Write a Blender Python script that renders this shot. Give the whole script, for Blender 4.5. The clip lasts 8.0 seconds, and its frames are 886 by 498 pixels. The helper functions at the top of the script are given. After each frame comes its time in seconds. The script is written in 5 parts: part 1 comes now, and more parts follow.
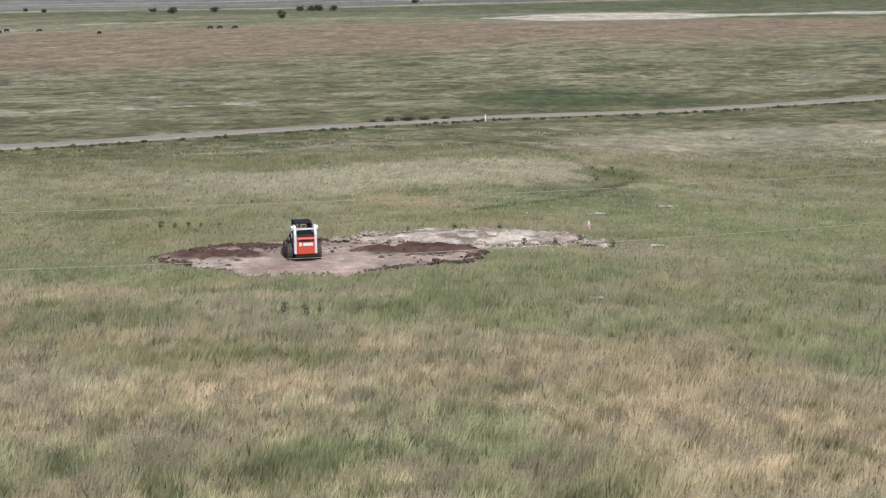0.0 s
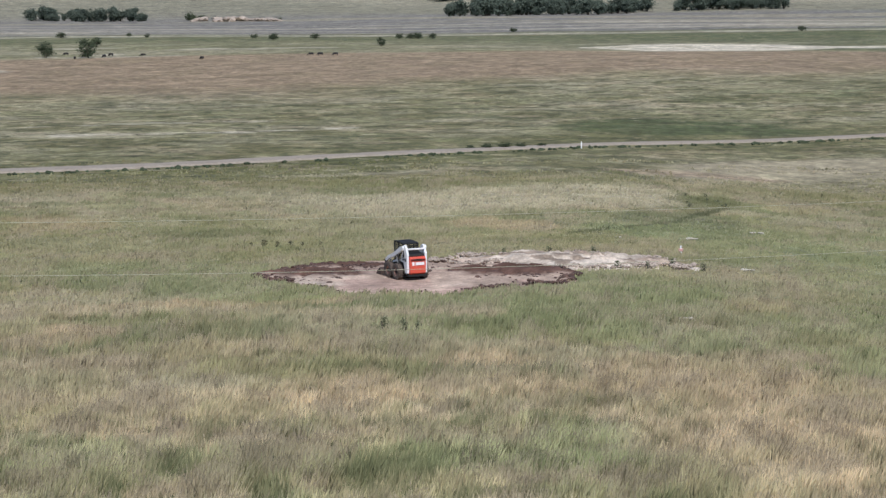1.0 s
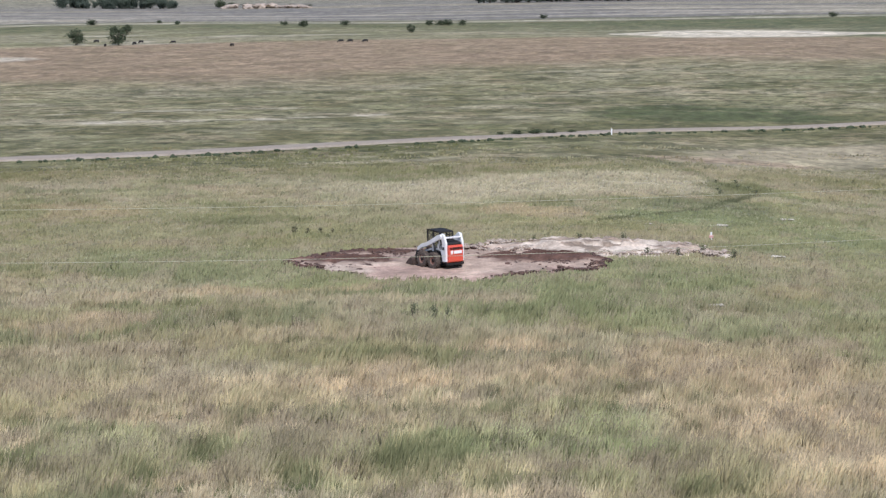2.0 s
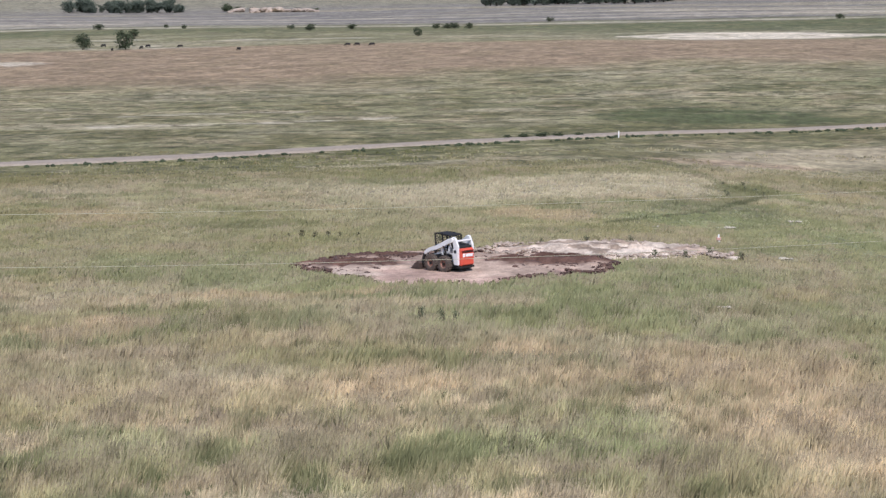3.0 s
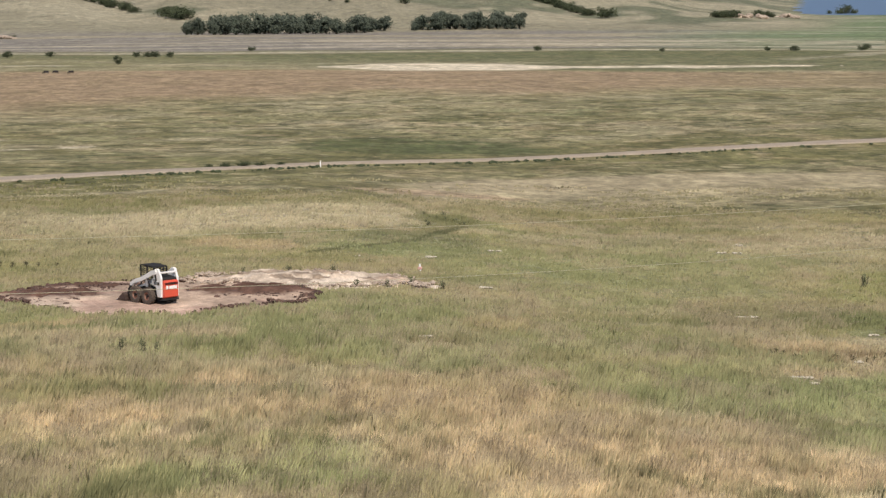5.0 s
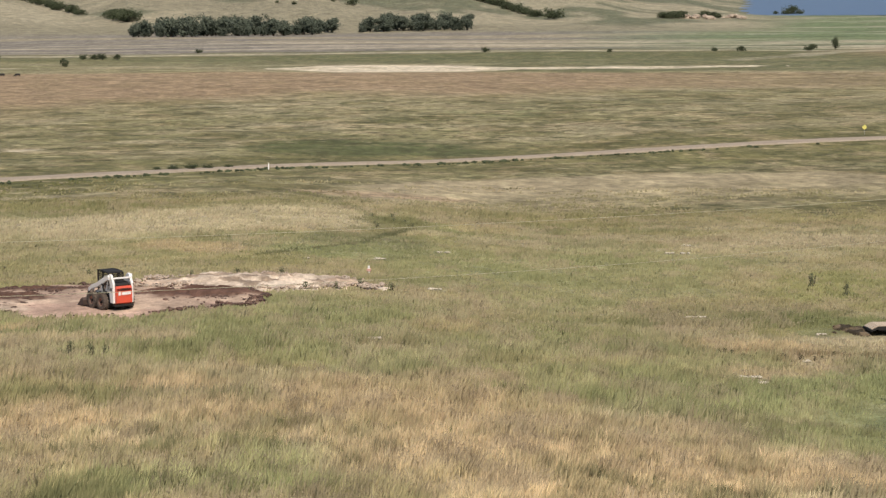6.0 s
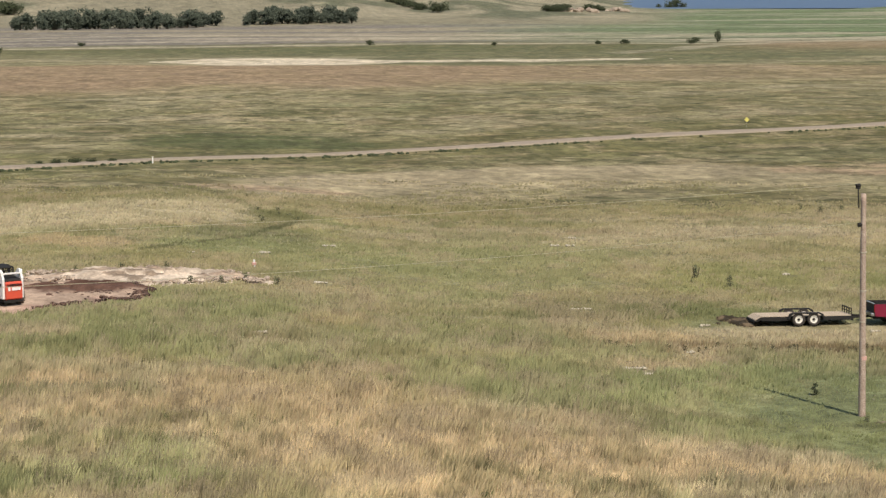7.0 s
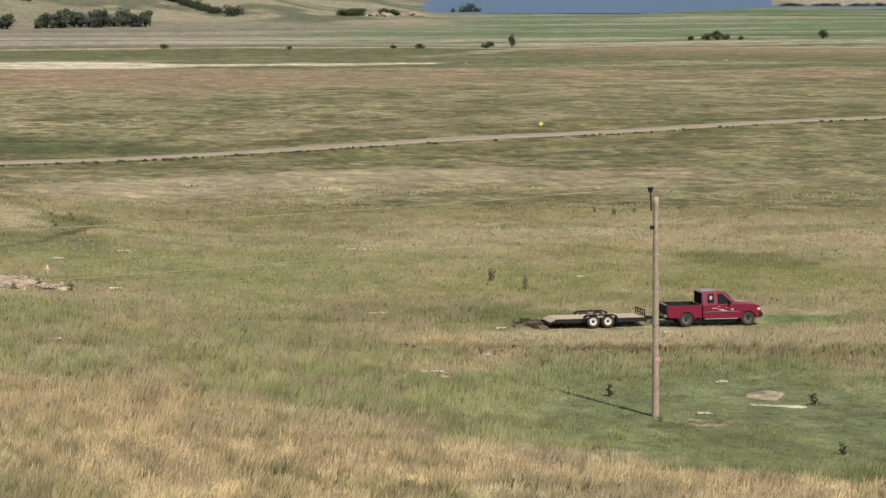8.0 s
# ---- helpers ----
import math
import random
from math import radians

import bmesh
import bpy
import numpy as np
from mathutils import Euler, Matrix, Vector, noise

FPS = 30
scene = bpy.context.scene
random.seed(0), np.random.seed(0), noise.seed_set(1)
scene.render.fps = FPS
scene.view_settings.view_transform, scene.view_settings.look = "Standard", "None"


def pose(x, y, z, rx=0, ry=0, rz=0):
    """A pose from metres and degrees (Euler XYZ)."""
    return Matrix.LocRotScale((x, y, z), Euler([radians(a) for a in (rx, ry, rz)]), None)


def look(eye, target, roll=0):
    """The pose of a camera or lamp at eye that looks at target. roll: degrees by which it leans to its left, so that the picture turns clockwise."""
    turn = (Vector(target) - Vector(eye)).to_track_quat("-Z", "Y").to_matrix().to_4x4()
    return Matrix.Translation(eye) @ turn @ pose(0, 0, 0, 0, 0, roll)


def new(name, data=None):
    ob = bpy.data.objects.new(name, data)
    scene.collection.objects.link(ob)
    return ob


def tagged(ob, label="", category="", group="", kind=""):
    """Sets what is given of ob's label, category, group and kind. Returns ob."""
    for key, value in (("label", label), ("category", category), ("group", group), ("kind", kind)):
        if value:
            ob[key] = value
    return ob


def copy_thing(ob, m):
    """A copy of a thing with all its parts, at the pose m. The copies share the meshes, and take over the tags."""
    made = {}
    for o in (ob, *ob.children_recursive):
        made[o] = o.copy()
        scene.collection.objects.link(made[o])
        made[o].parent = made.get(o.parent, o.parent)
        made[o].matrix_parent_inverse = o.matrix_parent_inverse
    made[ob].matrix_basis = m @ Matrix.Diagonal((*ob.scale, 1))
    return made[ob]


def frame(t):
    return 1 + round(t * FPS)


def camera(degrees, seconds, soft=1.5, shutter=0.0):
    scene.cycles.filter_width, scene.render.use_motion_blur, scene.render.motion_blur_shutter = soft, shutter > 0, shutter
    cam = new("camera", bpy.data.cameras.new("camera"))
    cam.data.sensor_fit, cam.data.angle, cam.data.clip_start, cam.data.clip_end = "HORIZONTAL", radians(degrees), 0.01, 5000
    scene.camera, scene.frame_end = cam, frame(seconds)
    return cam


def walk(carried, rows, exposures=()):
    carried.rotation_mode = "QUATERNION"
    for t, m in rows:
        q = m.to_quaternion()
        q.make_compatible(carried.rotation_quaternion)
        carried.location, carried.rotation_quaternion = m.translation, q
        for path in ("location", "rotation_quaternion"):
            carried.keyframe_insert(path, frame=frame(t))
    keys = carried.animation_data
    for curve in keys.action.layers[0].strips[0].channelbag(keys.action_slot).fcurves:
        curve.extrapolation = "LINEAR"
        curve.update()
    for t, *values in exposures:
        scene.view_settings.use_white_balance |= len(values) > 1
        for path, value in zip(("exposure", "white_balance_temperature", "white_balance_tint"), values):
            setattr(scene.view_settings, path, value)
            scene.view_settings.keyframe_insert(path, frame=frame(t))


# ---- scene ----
cam = camera(22.0, 8.0, 1.4)


# ---- camera ----
def aim(eye, yaw, pitch, roll):
    """Yaw to the right of +y, pitch above the level and roll, in degrees."""
    a, b = radians(yaw), radians(pitch)
    way = Vector((math.sin(a) * math.cos(b), math.cos(a) * math.cos(b), math.sin(b)))
    return look(eye, Vector(eye) + way * 100, roll)


EYE = (0.0, 0.0, 18.0)
PATH = [
    (0.0, -0.015, -7.729, -1.16), (0.1, -0.398, -7.378, -1.07), (0.2, -1.173, -7.312, -0.954), (0.3, -1.80, -7.33, -0.82),
    (0.4, -2.18, -7.35, -0.75), (0.5, -2.249, -7.372, -0.694), (0.6, -2.30, -7.38, -0.66), (0.7, -2.36, -7.06, -0.63),
    (0.8, -2.39, -6.98, -0.61), (1.0, -2.409, -6.969, -0.60), (1.2, -2.56, -7.10, -0.60), (1.5, -2.762, -7.307, -0.603),
    (2.2, -3.30, -7.28, -0.80), (2.8, -3.42, -7.22, -0.91), (3.0, -3.361, -7.211, -0.928), (3.2, -3.08, -7.205, -0.87),
    (3.4, -2.48, -7.20, -0.79), (3.5, -2.116, -7.198, -0.743), (3.6, -1.472, -7.153, -0.638), (3.7, -0.700, -7.020, -0.534),
    (3.8, 0.110, -6.814, -0.429), (3.9, 0.960, -6.661, -0.329), (4.0, 1.668, -6.536, -0.235), (4.2, 2.85, -6.48, -0.17),
    (4.5, 3.741, -6.454, -0.107), (5.1, 4.20, -6.56, -0.20), (5.8, 4.791, -6.630, -0.305), (5.9, 5.117, -6.535, -0.321),
    (6.0, 5.475, -6.505, -0.338), (6.2, 6.17, -6.519, -0.338), (6.4, 6.878, -6.520, -0.344), (6.5, 7.246, -6.554, -0.347),
    (6.7, 7.55, -6.66, -0.33), (6.9, 7.848, -6.709, -0.30), (7.0, 8.366, -6.693, -0.267), (7.1, 9.541, -6.596, -0.209),
    (7.2, 10.70, -6.535, -0.15), (7.3, 11.62, -6.55, -0.08), (7.4, 12.367, -6.576, -0.025), (7.5, 12.874, -6.578, 0.023),
    (7.6, 13.28, -6.58, 0.02), (7.8, 13.58, -6.59, 0.01), (8.0, 13.514, -6.600, 0.0)]
EXPOSURES = [(0.0, -0.01, 5850, 12), (1.0, 0.0, 5750, 13), (1.5, 0.15, 5700, 14), (3.0, 0.19, 5850, 19), (3.5, 0.17, 6450, 16), (4.5, 0.14, 6800, 15), (6.0, 0.15, 7150, 15), (6.5, 0.15, 7150, 15), (7.5, 0.11, 7200, 11), (8.0, 0.1, 7200, 10)]
STEP_BACK = {0.0: 3.5, 0.1: 1.2, 0.2: 0.5, 0.3: 0.15}
walk(cam, [(t, aim((0.0, STEP_BACK.get(t, 0.0), EYE[2]), yaw, pitch, roll)) for t, yaw, pitch, roll in PATH], EXPOSURES)

# ---- light ----
SUN = Vector((2.05, -6.94, 9.3)).normalized()
world = bpy.data.worlds.new("sky")
scene.world = world
world.use_nodes = True
sky = world.node_tree.nodes.new("ShaderNodeTexSky")
sky.sky_type, sky.sun_disc = "NISHITA", False
sky.sun_elevation, sky.sun_rotation = math.asin(SUN.z), math.atan2(SUN.x, SUN.y)
world.node_tree.links.new(sky.outputs[0], world.node_tree.nodes["Background"].inputs[0])
world.node_tree.nodes["Background"].inputs[1].default_value = 0.10
sun = new("sun", bpy.data.lights.new("sun", "SUN"))
sun.data.energy, sun.data.angle, sun.data.color = 3.6, radians(0.6), (1.0, 0.95, 0.87)
sun.matrix_world = look(SUN * 60, (0, 0, 0))


# ---- materials ----
def nodes_of(name):
    m = bpy.data.materials.new(name)
    m.use_nodes = True
    return m, m.node_tree.nodes, m.node_tree.links


def surface(name, a, b=None, rough=0.7, metal=0.0, scale=6.0, bump=0.0, bump_scale=30.0, coat=0.0, island=0.0, gloss=0.5, upward=0.0):
    """Paint, metal, soil or bark: two tones mixed by noise at two scales, with fine relief."""
    m, n, l = nodes_of(name)
    p = n["Principled BSDF"]
    p.inputs["Roughness"].default_value, p.inputs["Metallic"].default_value = rough, metal
    p.inputs["Coat Weight"].default_value = coat
    p.inputs["Specular IOR Level"].default_value = gloss
    b = b or tuple(0.75 * c for c in a)
    place = n.new("ShaderNodeTexCoord")
    big, fine = n.new("ShaderNodeTexNoise"), n.new("ShaderNodeTexNoise")
    big.inputs["Scale"].default_value, fine.inputs["Scale"].default_value = scale, scale * 7
    big.inputs["Detail"].default_value = fine.inputs["Detail"].default_value = 5
    add = n.new("ShaderNodeMath")
    add.operation = "MULTIPLY_ADD"
    add.inputs[1].default_value = 0.5
    ramp = n.new("ShaderNodeMapRange")
    ramp.inputs["From Min"].default_value, ramp.inputs["From Max"].default_value = 0.55, 0.95
    mix = n.new("ShaderNodeMix")
    mix.data_type = "RGBA"
    mix.inputs[6].default_value, mix.inputs[7].default_value = (*a, 1), (*b, 1)
    l.new(place.outputs["Object"], big.inputs["Vector"])
    l.new(place.outputs["Object"], fine.inputs["Vector"])
    l.new(big.outputs[0], add.inputs[0])
    l.new(fine.outputs[0], add.inputs[2])
    l.new(add.outputs[0], ramp.inputs["Value"])
    l.new(ramp.outputs[0], mix.inputs[0])
    last = mix.outputs[2]
    if island:
        geo, hsv = n.new("ShaderNodeNewGeometry"), n.new("ShaderNodeHueSaturation")
        rng = n.new("ShaderNodeMapRange")
        rng.inputs["To Min"].default_value, rng.inputs["To Max"].default_value = 1 - island, 1 + island
        l.new(geo.outputs["Random Per Island"], rng.inputs["Value"])
        l.new(rng.outputs[0], hsv.inputs["Value"])
        l.new(last, hsv.inputs["Color"])
        last = hsv.outputs[0]
    l.new(last, p.inputs["Base Color"])
    if upward:
        geo, up, unit = n.new("ShaderNodeNewGeometry"), n.new("ShaderNodeVectorMath"), n.new("ShaderNodeVectorMath")
        up.operation, unit.operation = "MULTIPLY_ADD", "NORMALIZE"
        up.inputs[1].default_value, up.inputs[2].default_value = (1 - upward,) * 3, (0, 0, upward)
        l.new(geo.outputs["Normal"], up.inputs[0])
        l.new(up.outputs[0], unit.inputs[0])
        l.new(unit.outputs[0], p.inputs["Normal"])
    if bump:
        t, k = n.new("ShaderNodeTexNoise"), n.new("ShaderNodeBump")
        t.inputs["Scale"].default_value, t.inputs["Detail"].default_value = bump_scale, 6
        k.inputs["Strength"].default_value, k.inputs["Distance"].default_value = bump, 0.05
        l.new(place.outputs["Object"], t.inputs["Vector"])
        l.new(t.outputs[0], k.inputs["Height"])
        l.new(k.outputs[0], p.inputs["Normal"])
    return m


def vegetation(name, attribute, translucent=0.0, grain=True):
    """Grass or soil whose growth colour is stored on the mesh; noise adds tufts and fine grain."""
    m, n, l = nodes_of(name)
    p = n["Principled BSDF"]
    p.inputs["Roughness"].default_value = 0.85
    p.inputs["Specular IOR Level"].default_value = 0.15
    col = n.new("ShaderNodeAttribute")
    col.attribute_name = attribute
    last = col.outputs["Color"]
    if grain:
        place = n.new("ShaderNodeTexCoord")
        factor = None
        for scale, low, high in ((0.22, 0.8, 1.2), (1.3, 0.72, 1.28), (7.0, 0.78, 1.22)):
            t, r = n.new("ShaderNodeTexNoise"), n.new("ShaderNodeMapRange")
            t.inputs["Scale"].default_value, t.inputs["Detail"].default_value = scale, 6
            t.inputs["Roughness"].default_value = 0.65
            r.inputs["From Min"].default_value, r.inputs["From Max"].default_value = 0.3, 0.7
            r.inputs["To Min"].default_value, r.inputs["To Max"].default_value = low, high
            l.new(place.outputs["Object"], t.inputs["Vector"])
            l.new(t.outputs[0], r.inputs["Value"])
            if factor is None:
                factor = r.outputs[0]
            else:
                k = n.new("ShaderNodeMath")
                k.operation = "MULTIPLY"
                l.new(factor, k.inputs[0])
                l.new(r.outputs[0], k.inputs[1])
                factor = k.outputs[0]
        # long low swathes of bleached and rank growth
        for long, across, low, high in ((0.11, 0.07, 0.92, 1.08), (0.32, 0.16, 0.88, 1.12), (0.85, 0.42, 0.84, 1.16)):
            lie, t, r, k = n.new("ShaderNodeMapping"), n.new("ShaderNodeTexNoise"), n.new("ShaderNodeMapRange"), n.new("ShaderNodeMath")
            lie.inputs["Scale"].default_value, lie.inputs["Rotation"].default_value = (long, across, 1), (0, 0, 0.12)
            t.inputs["Scale"].default_value, t.inputs["Detail"].default_value = 1.0, 4
            r.inputs["From Min"].default_value, r.inputs["From Max"].default_value = 0.39, 0.61
            r.inputs["To Min"].default_value, r.inputs["To Max"].default_value = low, high
            k.operation = "MULTIPLY"
            l.new(place.outputs["Object"], lie.inputs["Vector"])
            l.new(lie.outputs[0], t.inputs["Vector"])
            l.new(t.outputs[0], r.inputs["Value"])
            l.new(r.outputs[0], k.inputs[0])
            l.new(factor, k.inputs[1])
            factor = k.outputs[0]
        # crisp-edged patches of rank, bleached and tufted growth, as strong as the mesh's cover says
        cover, split = n.new("ShaderNodeAttribute"), n.new("ShaderNodeSeparateColor")
        cover.attribute_name = "cover"
        l.new(cover.outputs["Color"], split.inputs[0])
        for channel, size, low, high, colour in ((0, 0.085, 0.53, 0.575, (0.13, 0.115, 0.047)), (1, 0.115, 0.54, 0.58, (0.37, 0.295, 0.175)),
                                                 (1, 0.31, 0.58, 0.61, (0.42, 0.36, 0.23)), (0, 0.21, 0.55, 0.585, (0.085, 0.083, 0.033)), (2, 0.42, 0.57, 0.61, (0.06, 0.063, 0.027)), (2, 2.3, 0.56, 0.62, (0.055, 0.066, 0.03))):
            t, r, k, mix, shift = [n.new("ShaderNode" + kind) for kind in ("TexNoise", "MapRange", "Math", "Mix", "Mapping")]
            shift.inputs["Location"].default_value = (31 * size + 7 * channel, 17 * channel, 3.0)
            t.inputs["Scale"].default_value, t.inputs["Detail"].default_value = size, 7
            t.inputs["Roughness"].default_value, t.inputs["Distortion"].default_value = 0.62, 0.35
            r.inputs["From Min"].default_value, r.inputs["From Max"].default_value = low, high
            k.operation, mix.data_type = "MULTIPLY", "RGBA"
            mix.inputs[7].default_value = (*colour, 1)
            l.new(place.outputs["Object"], shift.inputs["Vector"])
            l.new(shift.outputs[0], t.inputs["Vector"])
            l.new(t.outputs[0], r.inputs["Value"])
            l.new(r.outputs[0], k.inputs[0])
            l.new(split.outputs[channel], k.inputs[1])
            l.new(k.outputs[0], mix.inputs[0])
            l.new(last, mix.inputs[6])
            last = mix.outputs[2]
        mul = n.new("ShaderNodeVectorMath")
        mul.operation = "SCALE"
        l.new(last, mul.inputs[0])
        l.new(factor, mul.inputs["Scale"])
        last = mul.outputs[0]
        t, k = n.new("ShaderNodeTexNoise"), n.new("ShaderNodeBump")
        t.inputs["Scale"].default_value, t.inputs["Detail"].default_value = 2.2, 8
        t.inputs["Roughness"].default_value = 0.7
        k.inputs["Strength"].default_value, k.inputs["Distance"].default_value = 0.5, 0.14
        l.new(place.outputs["Object"], t.inputs["Vector"])
        l.new(t.outputs[0], k.inputs["Height"])
        l.new(k.outputs[0], p.inputs["Normal"])
    l.new(last, p.inputs["Base Color"])
    if translucent:
        geo, up, unit = n.new("ShaderNodeNewGeometry"), n.new("ShaderNodeVectorMath"), n.new("ShaderNodeVectorMath")
        up.operation, unit.operation = "MULTIPLY_ADD", "NORMALIZE"
        up.inputs[1].default_value, up.inputs[2].default_value = (0.45, 0.45, 0.45), (0, 0, 0.75)
        l.new(geo.outputs["Normal"], up.inputs[0])
        l.new(up.outputs[0], unit.inputs[0])
        l.new(unit.outputs[0], p.inputs["Normal"])
        thin, both = n.new("ShaderNodeBsdfTranslucent"), n.new("ShaderNodeMixShader")
        both.inputs[0].default_value = translucent
        l.new(last, thin.inputs["Color"])
        l.new(p.outputs[0], both.inputs[1])
        l.new(thin.outputs[0], both.inputs[2])
        l.new(both.outputs[0], n["Material Output"].inputs["Surface"])
    return m


MAT_LAND = vegetation("pasture", "growth")
MAT_BLADE = vegetation("grass_blade", "growth", 0.35, False)
MAT_DIRT = vegetation("bare_dirt", "growth")
MAT_RANK = surface("rank_weed_leaf", (0.145, 0.135, 0.075), (0.095, 0.088, 0.05), 0.8, scale=3, island=0.4, gloss=0.1, upward=0.5)
MAT_WEED = surface("weed_leaf", (0.15, 0.16, 0.09), (0.10, 0.11, 0.06), 0.8, scale=3, island=0.3, gloss=0.1, upward=0.5)
MAT_CLOD = surface("moist_clod", (0.125, 0.074, 0.054), (0.06, 0.036, 0.028), 0.95, scale=2.0, bump=0.6, bump_scale=9, island=0.35)
MAT_SANDLUMP = surface("dry_sand_lump", (0.44, 0.36, 0.285), (0.30, 0.24, 0.18), 0.95, scale=2.0, bump=0.5, bump_scale=9, island=0.2)
MAT_ROAD = surface("gravel_road", (0.34, 0.29, 0.225), (0.26, 0.215, 0.16), 0.95, scale=0.5, bump=0.3, bump_scale=5)
MAT_STONE = surface("pale_stone", (0.56, 0.51, 0.40), (0.38, 0.34, 0.26), 0.9, scale=2.0, bump=0.4)
MAT_LEAF = surface("tree_leaf", (0.07, 0.085, 0.045), (0.045, 0.058, 0.032), 0.8, scale=0.6, island=0.3, gloss=0.1, upward=0.5)
MAT_LEAF_GREY = surface("willow_leaf", (0.10, 0.122, 0.09), (0.06, 0.075, 0.055), 0.8, scale=0.3, island=0.28, gloss=0.1, upward=0.5)
MAT_BARK = surface("bark", (0.10, 0.075, 0.055), (0.05, 0.04, 0.03), 0.9, scale=3)
MAT_POLE = surface("weathered_pole", (0.52, 0.42, 0.345), (0.27, 0.195, 0.15), 0.9, scale=4.0, bump=0.5, bump_scale=12)
MAT_BLACK = surface("black_steel", (0.018, 0.018, 0.018), (0.03, 0.028, 0.026), 0.7, scale=4, gloss=0.2)
MAT_RUBBER = surface("dusty_rubber", (0.032, 0.029, 0.026), (0.07, 0.058, 0.047), 0.9, scale=5)
MAT_WHITE = surface("white_paint", (0.84, 0.84, 0.83), (0.72, 0.70, 0.66), 0.4, scale=3)
MAT_ORANGE = surface("orange_red_paint", (0.66, 0.088, 0.045), (0.56, 0.085, 0.05), 0.4, scale=3)
MAT_RED = surface("red_car_paint", (0.235, 0.011, 0.042), (0.195, 0.011, 0.036), 0.3, scale=2, coat=0.7)
MAT_GLASS = surface("dark_glass", (0.012, 0.013, 0.014), (0.018, 0.018, 0.02), 0.08, scale=1, gloss=0.2)
MAT_CHROME = surface("dull_chrome", (0.55, 0.55, 0.55), (0.42, 0.42, 0.42), 0.3, 1.0, scale=4)
MAT_PLANK = surface("weathered_plank", (0.54, 0.45, 0.34), (0.42, 0.34, 0.25), 0.85, scale=3)
MAT_WIRE = surface("bright_wire", (0.46, 0.44, 0.30), (0.38, 0.36, 0.25), 0.5, scale=2)
MAT_PINK = surface("faded_pink_paint", (0.66, 0.40, 0.34), (0.55, 0.32, 0.27), 0.7, scale=4)
MAT_YELLOW = surface("yellow_sign_face", (0.80, 0.72, 0.20), (0.72, 0.64, 0.18), 0.5, scale=3)
MAT_MUDDY = surface("mud_caked_rubber", (0.06, 0.048, 0.04), (0.13, 0.098, 0.075), 0.95, scale=5)
MAT_RIM = surface("dusty_rim", (0.30, 0.13, 0.09), (0.30, 0.20, 0.15), 0.6, scale=6)
MAT_CREAM = surface("cream_wheel", (0.84, 0.82, 0.76), (0.72, 0.69, 0.60), 0.5, scale=6)
MAT_CATTLE = surface("dark_hide", (0.03, 0.025, 0.022), (0.02, 0.018, 0.016), 0.8, scale=3)


# ---- mesh helpers ----
def mesh_from(name, verts, faces, material):
    me = bpy.data.meshes.new(name)
    me.from_pydata([tuple(v) for v in verts], [], [tuple(f) for f in faces])
    me.materials.append(material)
    me.update()
    return me


def part(name, bm, material, parent=None, label="", smooth=False):
    """Links a bmesh as one mesh object, under parent where given."""
    me = bpy.data.meshes.new(name)
    bm.normal_update()
    bm.to_mesh(me)
    bm.free()
    me.materials.append(material)
    if smooth:
        me.polygons.foreach_set("use_smooth", [True] * len(me.polygons))
    ob = new(name, me)
    ob.parent = parent
    return tagged(ob, label)


def box(bm, x0, x1, y0, y1, z0, z1, bevel=0.0):
    made = bmesh.ops.create_cube(bm, size=1.0)["verts"]
    for v in made:
        v.co = Vector(((x0 + x1) / 2 + v.co.x * (x1 - x0), (y0 + y1) / 2 + v.co.y * (y1 - y0), (z0 + z1) / 2 + v.co.z * (z1 - z0)))
    if bevel:
        edges = {e for v in made for e in v.link_edges}
        bmesh.ops.bevel(bm, geom=list(edges), offset=bevel, segments=2, affect="EDGES", profile=0.6)
    return bm


def bar(bm, a, b, r, sides=8, r2=None):
    a, b = Vector(a), Vector(b)
    m = Matrix.Translation((a + b) / 2) @ (b - a).to_track_quat("Z", "Y").to_matrix().to_4x4()
    bmesh.ops.create_cone(bm, cap_ends=True, segments=sides, radius1=r, radius2=r if r2 is None else r2, depth=(b - a).length, matrix=m)
    return bm


def prism(bm, outline, x0, x1, bevel=0.0):
    """A side outline of (y, z) points drawn out from x0 to x1."""
    lo = [bm.verts.new((x0, y, z)) for y, z in outline]
    hi = [bm.verts.new((x1, y, z)) for y, z in outline]
    faces = [bm.faces.new(lo), bm.faces.new(hi[::-1])]
    for i in range(len(outline)):
        j = (i + 1) % len(outline)
        faces.append(bm.faces.new((lo[j], lo[i], hi[i], hi[j])))
    bmesh.ops.recalc_face_normals(bm, faces=faces)
    if bevel:
        edges = {e for f in faces for e in f.edges}
        bmesh.ops.bevel(bm, geom=list(edges), offset=bevel, segments=2, affect="EDGES", profile=0.6)
    return bm


def ring(bm, profile, sides=24):
    """A body turned about the x axis from a profile of (x, radius), closed on itself."""
    rows = []
    for k in range(sides):
        a = 2 * math.pi * k / sides
        rows.append([bm.verts.new((x, r * math.cos(a), r * math.sin(a))) for x, r in profile])
    n = len(profile)
    for k in range(sides):
        p, q = rows[k], rows[(k + 1) % sides]
        for i in range(n):
            bm.faces.new((p[i], p[(i + 1) % n], q[(i + 1) % n], q[i]))
    bmesh.ops.recalc_face_normals(bm, faces=bm.faces[:])
    return bm


def thing(name, m, label, category, group="", kind=""):
    ob = new(name)
    ob.empty_display_size = 0.2
    ob.matrix_world = m
    return tagged(ob, label, category, group, kind)


